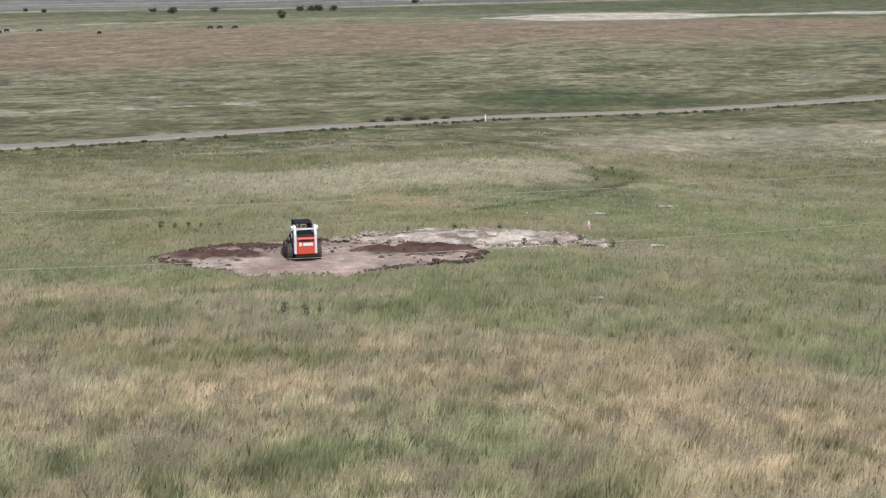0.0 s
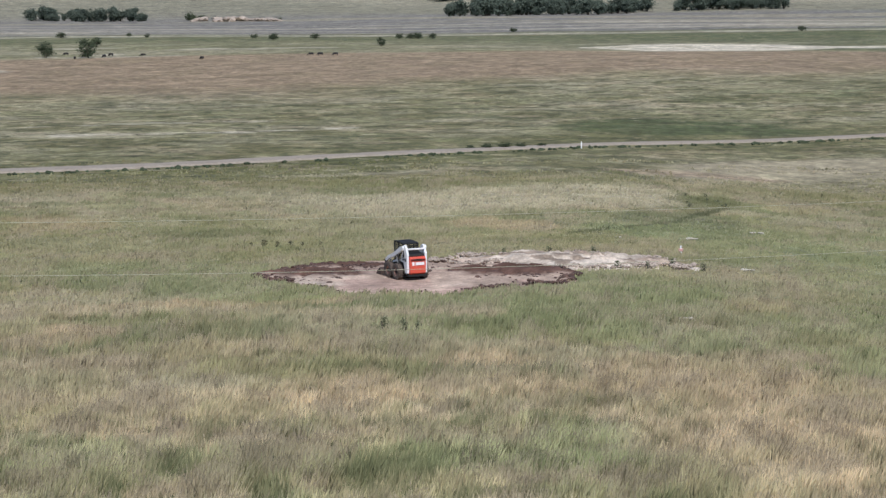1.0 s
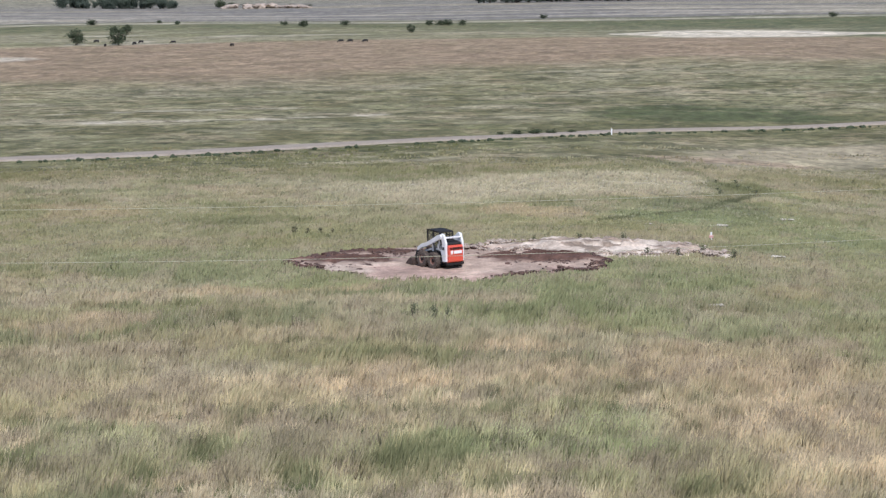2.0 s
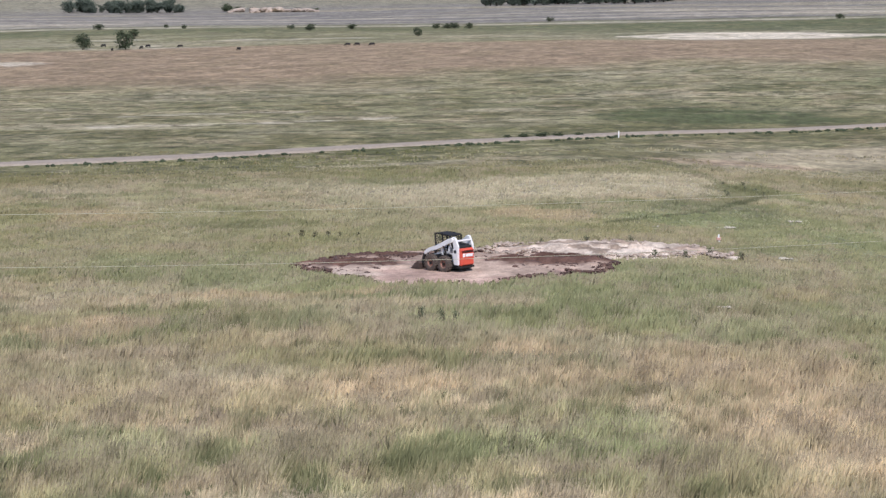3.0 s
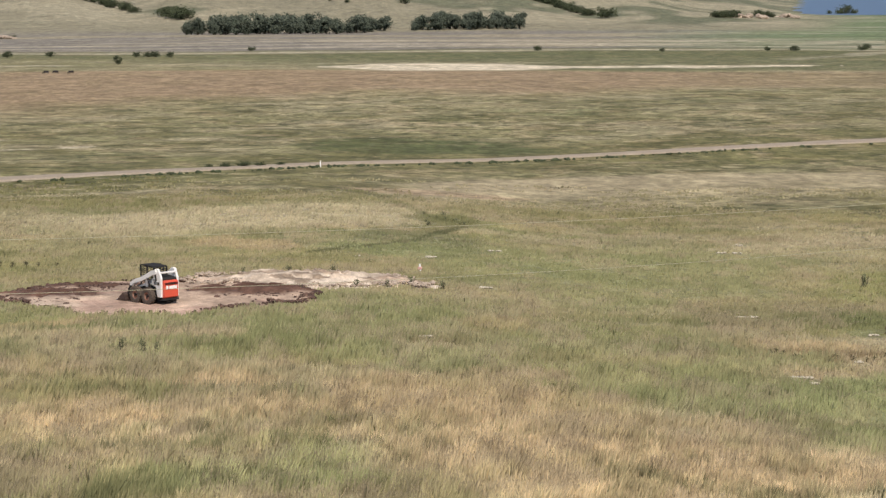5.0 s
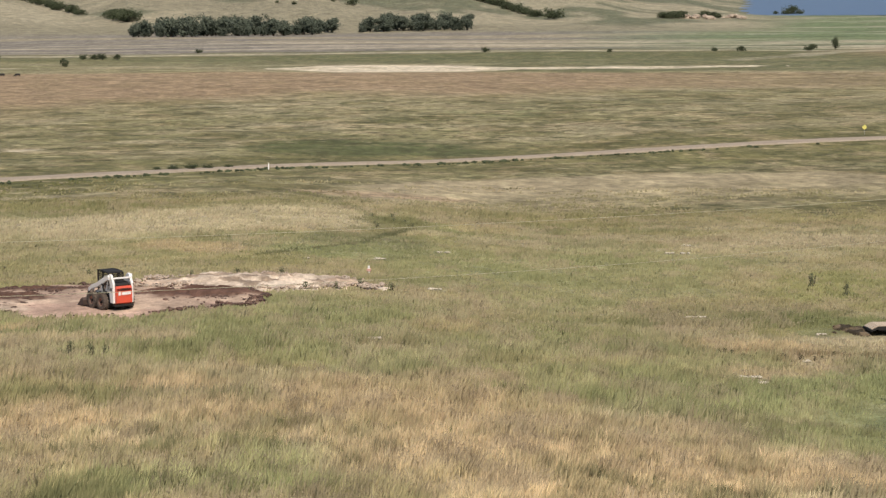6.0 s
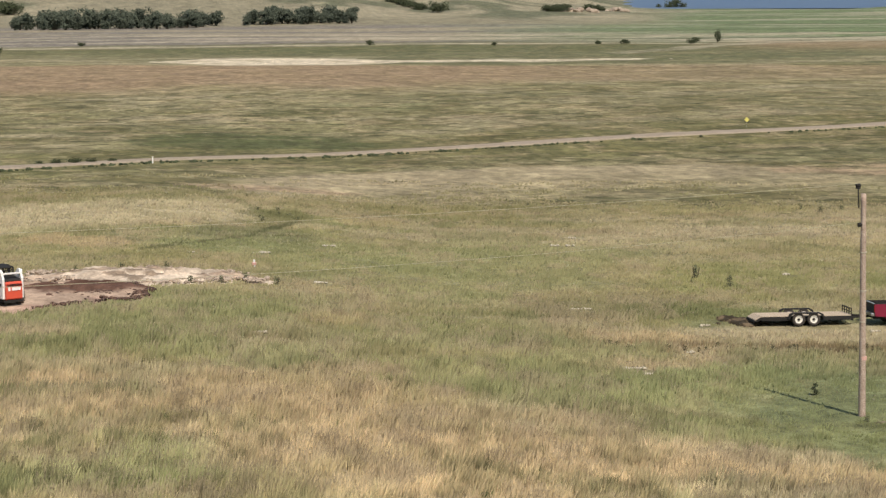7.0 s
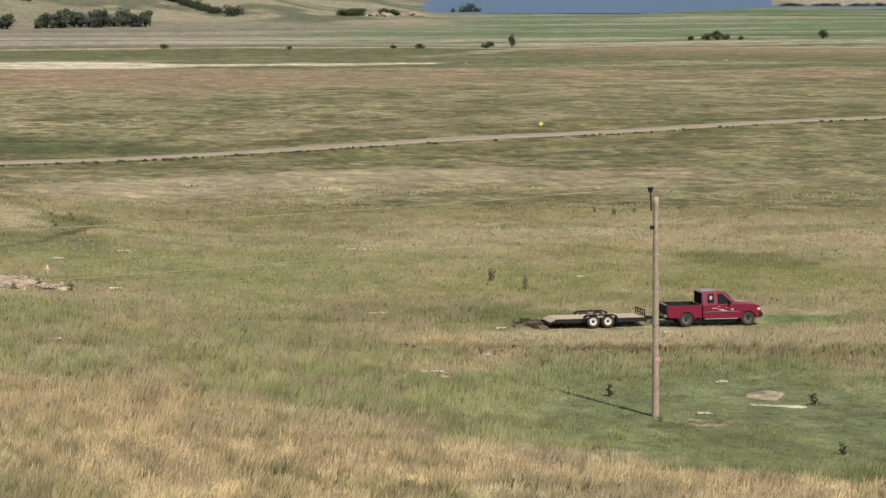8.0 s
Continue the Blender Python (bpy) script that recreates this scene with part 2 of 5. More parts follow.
def lump(bm, c, sx, sy, sz, rng, rough=0.3, level=1):
    made = bmesh.ops.create_icosphere(bm, subdivisions=level, radius=1.0)["verts"]
    turn = Matrix.Rotation(rng.uniform(0, 6.28), 3, "Z")
    for v in made:
        k = 1 + rng.uniform(-rough, rough)
        v.co = Vector(c) + turn @ Vector((v.co.x * sx * k, v.co.y * sy * k, v.co.z * sz * k))


ICO = bmesh.new()
bmesh.ops.create_icosphere(ICO, subdivisions=1, radius=1.0)
ICO_CO, ICO_FACES = np.array([v.co[:] for v in ICO.verts]), np.array([[v.index for v in f.verts] for f in ICO.faces])
ICO.free()


def rubble(name, spots, seed, rough, material):
    """Many small uneven lumps at (x, y, z, size along, size across, height) in one mesh."""
    rng = np.random.RandomState(seed)
    spots = np.array(spots)
    n, a = len(spots), rng.uniform(0, 6.28, len(spots))
    v = ICO_CO[None] * spots[:, None, 3:6] * (1 + rng.uniform(-rough, rough, (n, len(ICO_CO), 1)))
    v = np.stack([v[..., 0] * np.cos(a)[:, None] - v[..., 1] * np.sin(a)[:, None], v[..., 0] * np.sin(a)[:, None] + v[..., 1] * np.cos(a)[:, None], v[..., 2]], -1)
    v = v + spots[:, None, 0:3]
    f = ICO_FACES[None] + len(ICO_CO) * np.arange(n)[:, None, None]
    return new(name, mesh_from(name, v.reshape(-1, 3), f.reshape(-1, 3).tolist(), material))


# ---- the land ----
GRID = np.random.RandomState(7).rand(256, 256)


def wave(x, y, size, seed=0):
    """Smooth value noise from 0 to 1, with features of that size."""
    u, v = np.asarray(x, float) / size + seed * 17.3, np.asarray(y, float) / size + seed * 9.1
    i, j = np.floor(u).astype(int), np.floor(v).astype(int)
    f, g = u - i, v - j
    f, g = f * f * (3 - 2 * f), g * g * (3 - 2 * g)
    at = lambda a, b: GRID[a % 256, b % 256]
    return (at(i, j) * (1 - f) + at(i + 1, j) * f) * (1 - g) + (at(i, j + 1) * (1 - f) + at(i + 1, j + 1) * f) * g


def fractal(x, y, size, seed=0):
    return (wave(x, y, size, seed) + 0.5 * wave(x, y, size / 2.1, seed + 1) + 0.25 * wave(x, y, size / 4.3, seed + 2)) / 1.75


def sstep(a, b, v):
    t = np.clip((np.asarray(v, float) - a) / (b - a), 0, 1)
    return t * t * (3 - 2 * t)


def ground_z(x, y):
    """Height of the land: a near-level pasture, the viewer's hill, a gentle swell and the far hills."""
    x, y = np.asarray(x, float), np.asarray(y, float)
    d = np.hypot(x, y)
    az = np.degrees(np.arctan2(x, np.maximum(y, 1e-6)))
    z = 1.4 * (1 - sstep(2, 27, x)) * (1 - sstep(150, 320, d))
    z = z + 15.6 * np.clip(1 - d / 66, 0, 1) ** 1.6
    z = z + 0.10 * np.sin(x / 9.0 + 1.3) * np.sin(y / 13.0) + 0.35 * np.sin(x / 41 + y / 57) * sstep(140, 260, d)
    hill = sstep(930 - 75 * (1 - sstep(-6, 0, az)), 1700, d) * (1 - sstep(6.8, 13.8, az)) * 46
    hill = hill * (0.8 + 0.25 * np.sin(az / 2.3 + 0.6) + 0.12 * np.sin(az * 1.7 + d / 260))
    head = 13 * sstep(21.5, 22.4, az) * sstep(2150, 2330, d) + 5 * sstep(4250, 4400, d)
    shore = 1450 + 390 * sstep(18, 22.5, az)
    drop = 2.2 * sstep(shore, shore + 150, d) * sstep(11.0, 13.0, az)
    return z + np.where(y > 0, hill + head - drop, 0)


DRY, PALE, OLIVE, GREEN, DARK = (0.46, 0.364, 0.218), (0.44, 0.385, 0.245), (0.31, 0.285, 0.145), (0.275, 0.29, 0.14), (0.145, 0.155, 0.07)
BROWN, SAND, RUST, MEADOW, HILL = (0.34, 0.25, 0.15), (0.60, 0.53, 0.39), (0.17, 0.125, 0.07), (0.26, 0.238, 0.205), (0.31, 0.285, 0.19)
# stands of grass in the pasture: centre, half width, half depth, growth, how full
STANDS_FAR = [
    (18, 263, 17, 13, (0.115, 0.13, 0.052), 1.2), 
    (9.5, 152, 5.5, 9, (0.19, 0.20, 0.11), 0.55), (12.4, 166, 2.6, 7, (0.18, 0.18, 0.085), 0.55), (12, 193, 9, 4, (0.47, 0.35, 0.23), 0.7), (69, 213, 7, 7, (0.46, 0.34, 0.22), 0.7),
    (47, 178, 9, 7, OLIVE, 0.5), (103, 245, 13, 26, OLIVE, 0.5), (40, 326, 8, 11, GREEN, 0.5), 
    (-108, 430, 8, 8, SAND, 0.8), (-66, 533, 26, 6, SAND, 0.7), (-108, 548, 14, 6, SAND, 0.6), (-95, 505, 9, 4, SAND, 0.7)]
STANDS_MID = [
    (8, 147, 5, 6, GREEN, 0.8), (-10, 123, 18, 9, GREEN, 0.6), (1, 116, 14, 11, GREEN, 0.7), (-18, 112, 9, 2, DRY, 0.7),
    (17, 140, 9, 19, GREEN, 0.5), (28, 121, 7, 5, DARK, 0.35), (41, 116, 12, 3, GREEN, 0.8), (26, 141, 10, 12, GREEN, 0.5), (46, 143, 11, 13, OLIVE, 0.4),
    (47.0, 114, 2.6, 2.2, (0.17, 0.225, 0.085), 0.85), (31.5, 118.5, 5, 4, (0.18, 0.20, 0.09), 0.6), (38, 134, 8, 9, (0.265, 0.275, 0.115), 0.6), (51, 131, 9, 9, (0.235, 0.245, 0.105), 0.7), (55, 141, 5, 4, DARK, 0.5), (51, 113, 3, 3, DARK, 0.4), (-32, 149, 5, 7, DRY, 0.5), (-2, 149, 4, 4, DRY, 0.7), (-21, 143, 5, 3, DARK, 0.5)]
STANDS_NEAR = [
    (-22, 102, 3, 4, DRY, 0.9), (-2, 95, 3, 2, DRY, 0.8), (-7, 88, 3.5, 4, DRY, 0.9), (-2, 89, 4, 2.5, DRY, 0.7), (10, 81, 4, 4, DRY, 0.8),
    (-13, 94, 5, 3, OLIVE, 0.5), (1, 77, 5, 4, GREEN, 0.7), (-15, 76, 5, 4, GREEN, 0.5), (-11, 99, 6, 3, DRY, 0.4),
    (7, 101, 5, 4, GREEN, 0.5), (9, 79, 10, 7, DRY, 0.7), (25, 77, 12, 3, DRY, 0.8), (7, 90, 5, 6, DRY, 0.6)]
STANDS_LAST = [
    (19, 97, 7, 7, GREEN, 0.6), (34, 92, 12, 11, (0.215, 0.245, 0.12), 0.95), (35, 84, 11, 5, (0.205, 0.235, 0.117), 0.85), (38, 84, 3, 5, (0.19, 0.225, 0.11), 0.6), (36, 111, 15, 3, PALE, 0.85),
    (26, 112, 5, 2, DRY, 0.6), (35, 107, 14, 1.2, RUST, 0.6), (18, 109, 8, 8, GREEN, 0.4), (-2, 105, 8, 5, GREEN, 0.5),
    (25, 97, 7, 9, GREEN, 0.7), (26, 87, 8, 4.5, (0.25, 0.265, 0.125), 0.7), (37, 79, 8, 6, (0.185, 0.212, 0.102), 0.95), (31, 84, 6, 5, (0.205, 0.23, 0.107), 0.8)]
ROAD = [(-190, 128), (-120, 154), (-46, 192), (-28, 202), (-8, 218), (5, 229), (22, 241), (46, 253), (79, 265), (130, 284), (210, 312), (330, 350)]


def lay(c, colour, f):
    f = np.clip(f, 0, 1)[..., None]
    return c * (1 - f) + np.array(colour) * f


# narrow features in the grass, one a bank's shade: line, half width, growth, how full
LINES = [
    ([(1, 199), (3.8, 195), (8.3, 186), (11, 171.6), (13.2, 166)], 0.8, DARK, 0.5),
    ([(-30, 110.8), (-14, 110.3), (-9, 109.6), (-2, 108.6)], 1.3, (0.45, 0.385, 0.235), 0.85),
    # green bank whose shadow line is painted dark into the growth colour
    ([(149, 476), (184, 469), (216, 474), (250, 480)], 3.5, DARK, 0.85),
    ([(128, 560), (150, 585), (194, 650), (240, 680)], 5, (0.46, 0.42, 0.30), 0.7),
    ([(28, 598), (85, 592), (144, 585)], 5, DARK, 0.8),
    ([(-52, 246), (-36, 252), (-22, 264)], 1.6, SAND, 0.9),
    ([(-60, 262), (-44, 274), (-33, 279)], 1.4, SAND, 0.75),
    ([(-30, 196), (-19, 203), (-9, 211)], 5.0, (0.14, 0.14, 0.055), 0.85),
    ([(-22, 187), (-14, 189), (-6, 194)], 1.2, PALE, 0.8),
    ([(2, 144), (9, 152), (13.3, 163)], 0.5, (0.09, 0.10, 0.05), 0.7),
    ([(-112, 497), (-100, 493), (-78, 498)], 2.2, SAND, 0.9)]


def brown_field(x, y, d, az):
    """The evenly tan, grazed-off field beyond the road, from 0 to 1."""
    low = np.interp(az, (-9, -4.5, 0, 2.6, 6.8, 15, 20), (340, 356, 378, 398, 385, 428, 445)) + 60 * (fractal(x * 0.6, y, 38, 491) - 0.5)
    return sstep(-34, 26, d - low) * (1 - sstep(496, 506, d + 14 * (fractal(x, y, 40, 493) - 0.5))) * (0.92 - 0.35 * sstep(8, 16, az))


def pale_belts(x, y, d, az):
    """Two belts of bleached grass below the road: one with a sharp end, one that fades downhill."""
    ragged = 9 * (fractal(x, y, 7, 451) - 0.5)
    top, foot = np.interp(az, (-9, -4.5, -1.7, 1.1, 3.4), (172, 168, 175, 177, 179)), np.interp(az, (-9, -4.5, -0.3, 3.6), (152, 154, 157, 163))
    front = sstep(-2, 2, d - foot + ragged) * sstep(-2, 2, top - d + ragged) * sstep(-9, -3, az) * (1 - sstep(3.45, 3.75, az + 0.04 * ragged))
    top = np.interp(az, (2.5, 5.4, 8.2, 11, 15, 19), (201, 215, 221, 226, 230, 224))
    crest = sstep(-1, 1.5, top - d + 0.35 * ragged) * sstep(-42, -10, d - top) * sstep(2.2, 4.2, az) * (1 - 0.6 * sstep(15, 20, az))
    return front, crest


def cover(x, y):
    """How patchy the growth is: rank patches, bleached patches and dark tufts, each from 0 to 1."""
    d = np.hypot(x, y)
    az = np.degrees(np.arctan2(x, np.maximum(y, 1e-6)))
    out = sstep(150, 190, d) * (1 - sstep(495, 510, d))
    plain = out * (1 - 0.78 * brown_field(x, y, d, az)) * (1 - 0.8 * sum(pale_belts(x, y, d, az))) * (1 - 0.85 * np.exp(-(((x - 19) / 17) ** 2 + ((y - 258) / 11) ** 2) ** 2))
    past = sstep(500, 520, d) * (1 - sstep(1500, 1600, d)) * (0.5 - 0.3 * sstep(655, 680, d))
    lawn = np.exp(-(((x - 35) / 12.5) ** 2 + ((y - 88.5) / 11.5) ** 2) ** 2)
    return np.stack([plain * 0.7 + past * 0.6, plain * 0.42 + past * 0.4, 0.55 * lawn + 0.68 * sstep(140, 200, d) * (1 - 0.6 * sstep(300, 420, d)) * (1 - sstep(600, 900, d)) * (1 - 0.75 * brown_field(x, y, d, az)) * (1 - 0.75 * sum(pale_belts(x, y, d, az)))], -1)


def off_road(x, y):
    """Distance from the road's middle line."""
    return off_line(x, y, ROAD)


def off_line(x, y, line):
    best = np.full(np.shape(x), 1e9)
    for (ax, ay), (bx, by) in zip(line, line[1:]):
        f = np.clip(((x - ax) * (bx - ax) + (y - ay) * (by - ay)) / ((bx - ax) ** 2 + (by - ay) ** 2), 0, 1)
        best = np.minimum(best, np.hypot(x - ax - f * (bx - ax), y - ay - f * (by - ay)))
    return best


STRAW = (0.43, 0.37, 0.25)


def rank(x, y):
    """Where the grass stands tall and green, from 0 to 1."""
    return sstep(0.57, 0.66, fractal(x * 0.5, y, 3.4, 321))


def growth(x, y):
    """Colour of what grows at a place."""
    x, y = np.asarray(x, float), np.asarray(y, float)
    d = np.hypot(x, y)
    az = np.degrees(np.arctan2(x, np.maximum(y, 1e-6)))
    wob = (fractal(x, y, 60, 3) - 0.5) * 2
    c = lay(np.zeros(x.shape + (3,)) + np.array(OLIVE), PALE, sstep(0.32, 0.62, fractal(x, y, 23, 5)) * 0.8)
    c = lay(c, GREEN, sstep(0.52, 0.78, fractal(x, y, 31, 9)) * 0.5)
    far = sstep(228, 250, d)
    streak = fractal(x * 0.6 + y * 0.05, y, 12, 21)
    c = lay(c, OLIVE, far * 0.75)
    c = lay(c, PALE, far * sstep(0.48, 0.72, streak) * 0.75)
    c = lay(c, DARK, far * sstep(0.55, 0.8, fractal(x * 0.7, y, 17, 33)) * 0.7)
    c = lay(c, (0.37, 0.265, 0.165), brown_field(x, y, d, az))
    band = sstep(503, 515, d + 5 * wob)
    c = lay(c, (0.16, 0.17, 0.085), band * (0.35 + 0.55 * sstep(-5, 5, az)))
    c = lay(c, PALE, band * sstep(0.5, 0.72, fractal(x * 0.25, y, 16, 41)) * 0.7 * (1 - sstep(560, 590, d)))
    thin = 25 * sstep(5, 28, x) * (1 - 0.72 * sstep(52, 72, x)) * (1 - sstep(112, 132, x))
    strip = 1 - sstep(0.75, 1.1, np.abs(y - 529 + 0.1 * (x - 40) * (x > 60) + 9 * (fractal(x, y, 24, 441) - 0.5)) / np.maximum(thin, 0.01))
    c = lay(c, (0.86, 0.76, 0.57), strip)
    c = lay(c, DARK, sstep(585, 600, d + 4 * wob) * 0.7)
    c = lay(c, SAND, np.exp(-(((d - 655 + 6 * wob) / 6) ** 2)) * 0.95)
    mead = sstep(662, 680, d + 6 * wob)
    c = lay(c, MEADOW, mead * 0.95)
    c = lay(c, PALE, mead * sstep(0.52, 0.7, fractal(x * 0.15, y, 26, 51)) * 0.6 * (1 - sstep(900, 960, d)))
    flat = mead * sstep(7, 15, az + 3 * wob)
    c = lay(c, (0.165, 0.235, 0.11), flat * 0.92)
    c = lay(c, (0.10, 0.13, 0.065), flat * sstep(0.56, 0.64, fractal(x * 0.16, y, 34, 411)) * 0.7)
    c = lay(c, (0.42, 0.40, 0.29), flat * sstep(0.60, 0.66, fractal(x * 0.16, y, 26, 413)) * 0.75)
    c = lay(c, (0.40, 0.36, 0.27), sstep(2100, 2160, d) * (1 - sstep(4000, 4200, d)) * sstep(20.5, 21.5, az))
    c = lay(c, BROWN, sstep(560, 640, d) * (1 - sstep(690, 720, d)) * sstep(14.5, 17, az) * 0.8)
    c = lay(c, HILL, sstep(925 - 75 * (1 - sstep(-6, 0, az)), 975, d) * (1 - sstep(12, 15, az)) * 0.95)
    up = sstep(1000, 1100, d) * (1 - sstep(12, 15, az))
    c = lay(c, (0.15, 0.165, 0.10), up * sstep(0.50, 0.57, fractal(x + 0.5 * y, (y - 0.4 * x) * 0.4, 60, 61)) * 0.9)
    c = lay(c, (0.42, 0.38, 0.26), up * sstep(0.52, 0.6, fractal(x - 0.3 * y, y * 0.5, 60, 71)) * 0.8)
    # tussocks of green, straw and dry growth a few metres across
    close = 1 - sstep(165, 225, d)
    trim = 1 - 0.8 * np.exp(-(((x - 35) / 12) ** 2 + ((y - 91) / 9) ** 2) ** 2)
    c = lay(c, STRAW, close * trim * sstep(0.44, 0.56, fractal(x * 0.9, y, 4.5, 301)) * 0.5)
    c = lay(c, DRY, close * trim * sstep(0.57, 0.66, fractal(x * 0.8, y, 5.5, 311)) * 0.42)
    c = lay(c, (0.17, 0.19, 0.085), close * rank(x, y) * 0.45)
    c = lay(c, RUST, close * trim * sstep(0.66, 0.72, fractal(x * 0.5, y, 2.6, 331)) * 0.3)
    out = sstep(165, 225, d) * (1 - sstep(480, 510, d))
    c = lay(c, SAND, sstep(672, 684, d) * (1 - sstep(790, 830, d)) * sstep(0.55, 0.61, fractal(x * 0.10, y, 13, 361)) * 0.6)
    c = lay(c, (0.19, 0.175, 0.085), out * (0.22 + 0.25 * sstep(6, 14, az)) * (1 - 0.75 * sstep(330, 400, d)))
    near_road = off_road(x, y)
    c = lay(c, (0.19, 0.18, 0.075), (1 - sstep(9, 24, near_road + 10 * wob)) * 0.9)
    c = lay(c, (0.235, 0.22, 0.105), sstep(168, 182, d + 6 * wob) * (1 - sstep(225, 240, d)) * 0.55)
    c = lay(c, (0.29, 0.28, 0.135), sstep(122, 130, d + 5 * wob) * (1 - sstep(150, 160, d + 5 * wob)) * 0.5)
    front, crest = pale_belts(x, y, d, az)
    c = lay(c, (0.50, 0.44, 0.285), front * 0.9)
    c = lay(c, (0.46, 0.39, 0.25), crest * 0.85)
    # the dry slope under the viewer
    foot = np.interp(x, (-20, -5, 4, 10.5, 16.5, 22, 30, 35, 42), (97, 96, 94.5, 91, 86, 82, 77.5, 75, 72))
    dry = sstep(-3, 1.5, foot - y + 7 * (fractal(x * 0.7, y, 8, 471) - 0.5)) * (0.25 + 0.5 * sstep(2, 9, x)) * sstep(0.30, 0.45, fractal(x * 0.8, y, 5, 481))
    c = lay(c, DRY, dry)
    for stands in (STANDS_FAR, STANDS_MID, STANDS_NEAR, STANDS_LAST):
        for cx, cy, rx, ry, colour, full in stands:
            a = math.atan2(cx, cy)
            near = np.nonzero(np.hypot(x - cx, y - cy) < 2.0 * max(rx, ry))
            if not len(near[0]):
                continue
            xs, ys = x[near], y[near]
            u = ((xs - cx) * math.cos(a) - (ys - cy) * math.sin(a)) / rx
            v = ((xs - cx) * math.sin(a) + (ys - cy) * math.cos(a)) / ry
            edge = np.hypot(u, v) + (fractal(xs, ys, max(2.0, (rx + ry) * 0.4), 81) - 0.5) * 1.5
            c[near] = lay(c[near], colour, full * 1.1 * (1 - sstep(0.6, 1.05, edge)))
    for line, half, colour, full in LINES:
        c = lay(c, colour, full * (1 - sstep(0.5, 1.2, off_line(x, y, line) / half + 1.3 * (fractal(x, y, 4 * half, 461) - 0.5))))
    c = lay(c, (0.17, 0.19, 0.085), (1 - sstep(95, 120, d)) * rank(x, y) * (0.32 - 0.2 * sstep(0, 6, x)))
    k = 0.86 + 0.28 * fractal(x, y, 3.0, 91)
    return c * k[..., None]


def colour_mesh(me, rgb, name="growth"):
    a = me.attributes.new(name, "FLOAT_COLOR", "POINT")
    a.data.foreach_set("color", np.concatenate([rgb, np.ones((len(rgb), 1))], 1).astype(np.float32).ravel())


def build_land():
    az = np.radians(np.concatenate([np.arange(-16.2, 29, 0.065), np.arange(29, 343.7, 4.5)]))
    dist = np.concatenate([[0.5, 4, 9, 15, 22, 29, 36, 43, 49, 55, 60], 64 * 1.0092 ** np.arange(0, 471)])
    n, k = len(az), len(dist)
    a, d = np.meshgrid(az, dist)
    x, y = (d * np.sin(a)).ravel(), (d * np.cos(a)).ravel()
    co = np.stack([x, y, ground_z(x, y)], 1)
    me = bpy.data.meshes.new("ground")
    i, j = np.meshgrid(np.arange(k - 1), np.arange(n), indexing="ij")
    i, j = i.ravel(), j.ravel()
    jn = (j + 1) % n
    quads = np.stack([i * n + j, (i + 1) * n + j, (i + 1) * n + jn, i * n + jn], 1)[:, ::-1]
    me.vertices.add(len(co))
    me.vertices.foreach_set("co", co.ravel())
    corners = np.concatenate([quads.ravel(), np.arange(n)[::-1]]).astype(np.int32)
    me.loops.add(len(corners))
    me.loops.foreach_set("vertex_index", corners)
    me.polygons.add(len(quads) + 1)
    me.polygons.foreach_set("loop_start", np.arange(0, quads.size + 1, 4, dtype=np.int32))
    me.polygons.foreach_set("use_smooth", np.ones(len(quads) + 1, dtype=bool))
    me.update(calc_edges=True)
    me.materials.append(MAT_LAND)
    colour_mesh(me, growth(x, y) * 0.78)
    colour_mesh(me, cover(x, y), "cover")
    tagged(new("ground", me), "rolling pasture of dry and green prairie grass", "ground", kind="structure")


def pad_edge(x, y):
    """Below 1 within the scraped dirt pad."""
    u, v = (x + 6.5) / 8.2, (y - 122.7) / np.where(y < 122.7, 6.7, 7.8)
    return (np.abs(u) ** 1.5 + np.abs(v) ** 1.5) ** (1 / 1.5) + (fractal(x, y, 2.2, 101) - 0.5) * 0.55


def sand_edge(x, y):
    """Below 1 within the pale sandy spoil beside the pad."""
    u, v = (x - 1.4) / 7.6, (y - 129.6 + 0.10 * (x - 2)) / 3.7
    return (np.abs(u) ** 1.6 + np.abs(v) ** 1.6) ** (1 / 1.6) + (fractal(x, y, 1.8, 111) - 0.5) * 0.7


def cut_away(x, y):
    return (pad_edge(x, y) < 1.0) | ((sand_edge(x, y) < 1.0) & (fractal(x, y, 1.3, 215) > 0.49))


def bare_patch(name, edge, x0, x1, y0, y1, colour, relief, label, category, step=0.13, lift=0.10):
    xs, ys = np.arange(x0, x1, step), np.arange(y0, y1, step)
    x, y = np.meshgrid(xs, ys)
    e = edge(x, y)
    z = ground_z(x, y) + lift * (1 - sstep(0.6, 1.12, e)) - 0.04 + relief(x, y) * (1 - sstep(0.9, 1.1, e))
    n = len(xs)
    keep = (e < 1.14)
    idx = np.arange(x.size).reshape(x.shape)
    ok = keep[:-1, :-1] & keep[1:, :-1] & keep[:-1, 1:] & keep[1:, 1:]
    f = np.stack([idx[:-1, :-1], idx[:-1, 1:], idx[1:, 1:], idx[1:, :-1]], -1)[ok]
    used, inv = np.unique(f.ravel(), return_inverse=True)
    co = np.stack([x.ravel(), y.ravel(), z.ravel()], 1)[used]
    me = mesh_from(name, co, inv.reshape(-1, 4), MAT_DIRT)
    me.polygons.foreach_set("use_smooth", np.ones(len(me.polygons), dtype=bool))
    colour_mesh(me, colour(co[:, 0], co[:, 1]))
    return tagged(new(name, me), label, category, kind="structure")


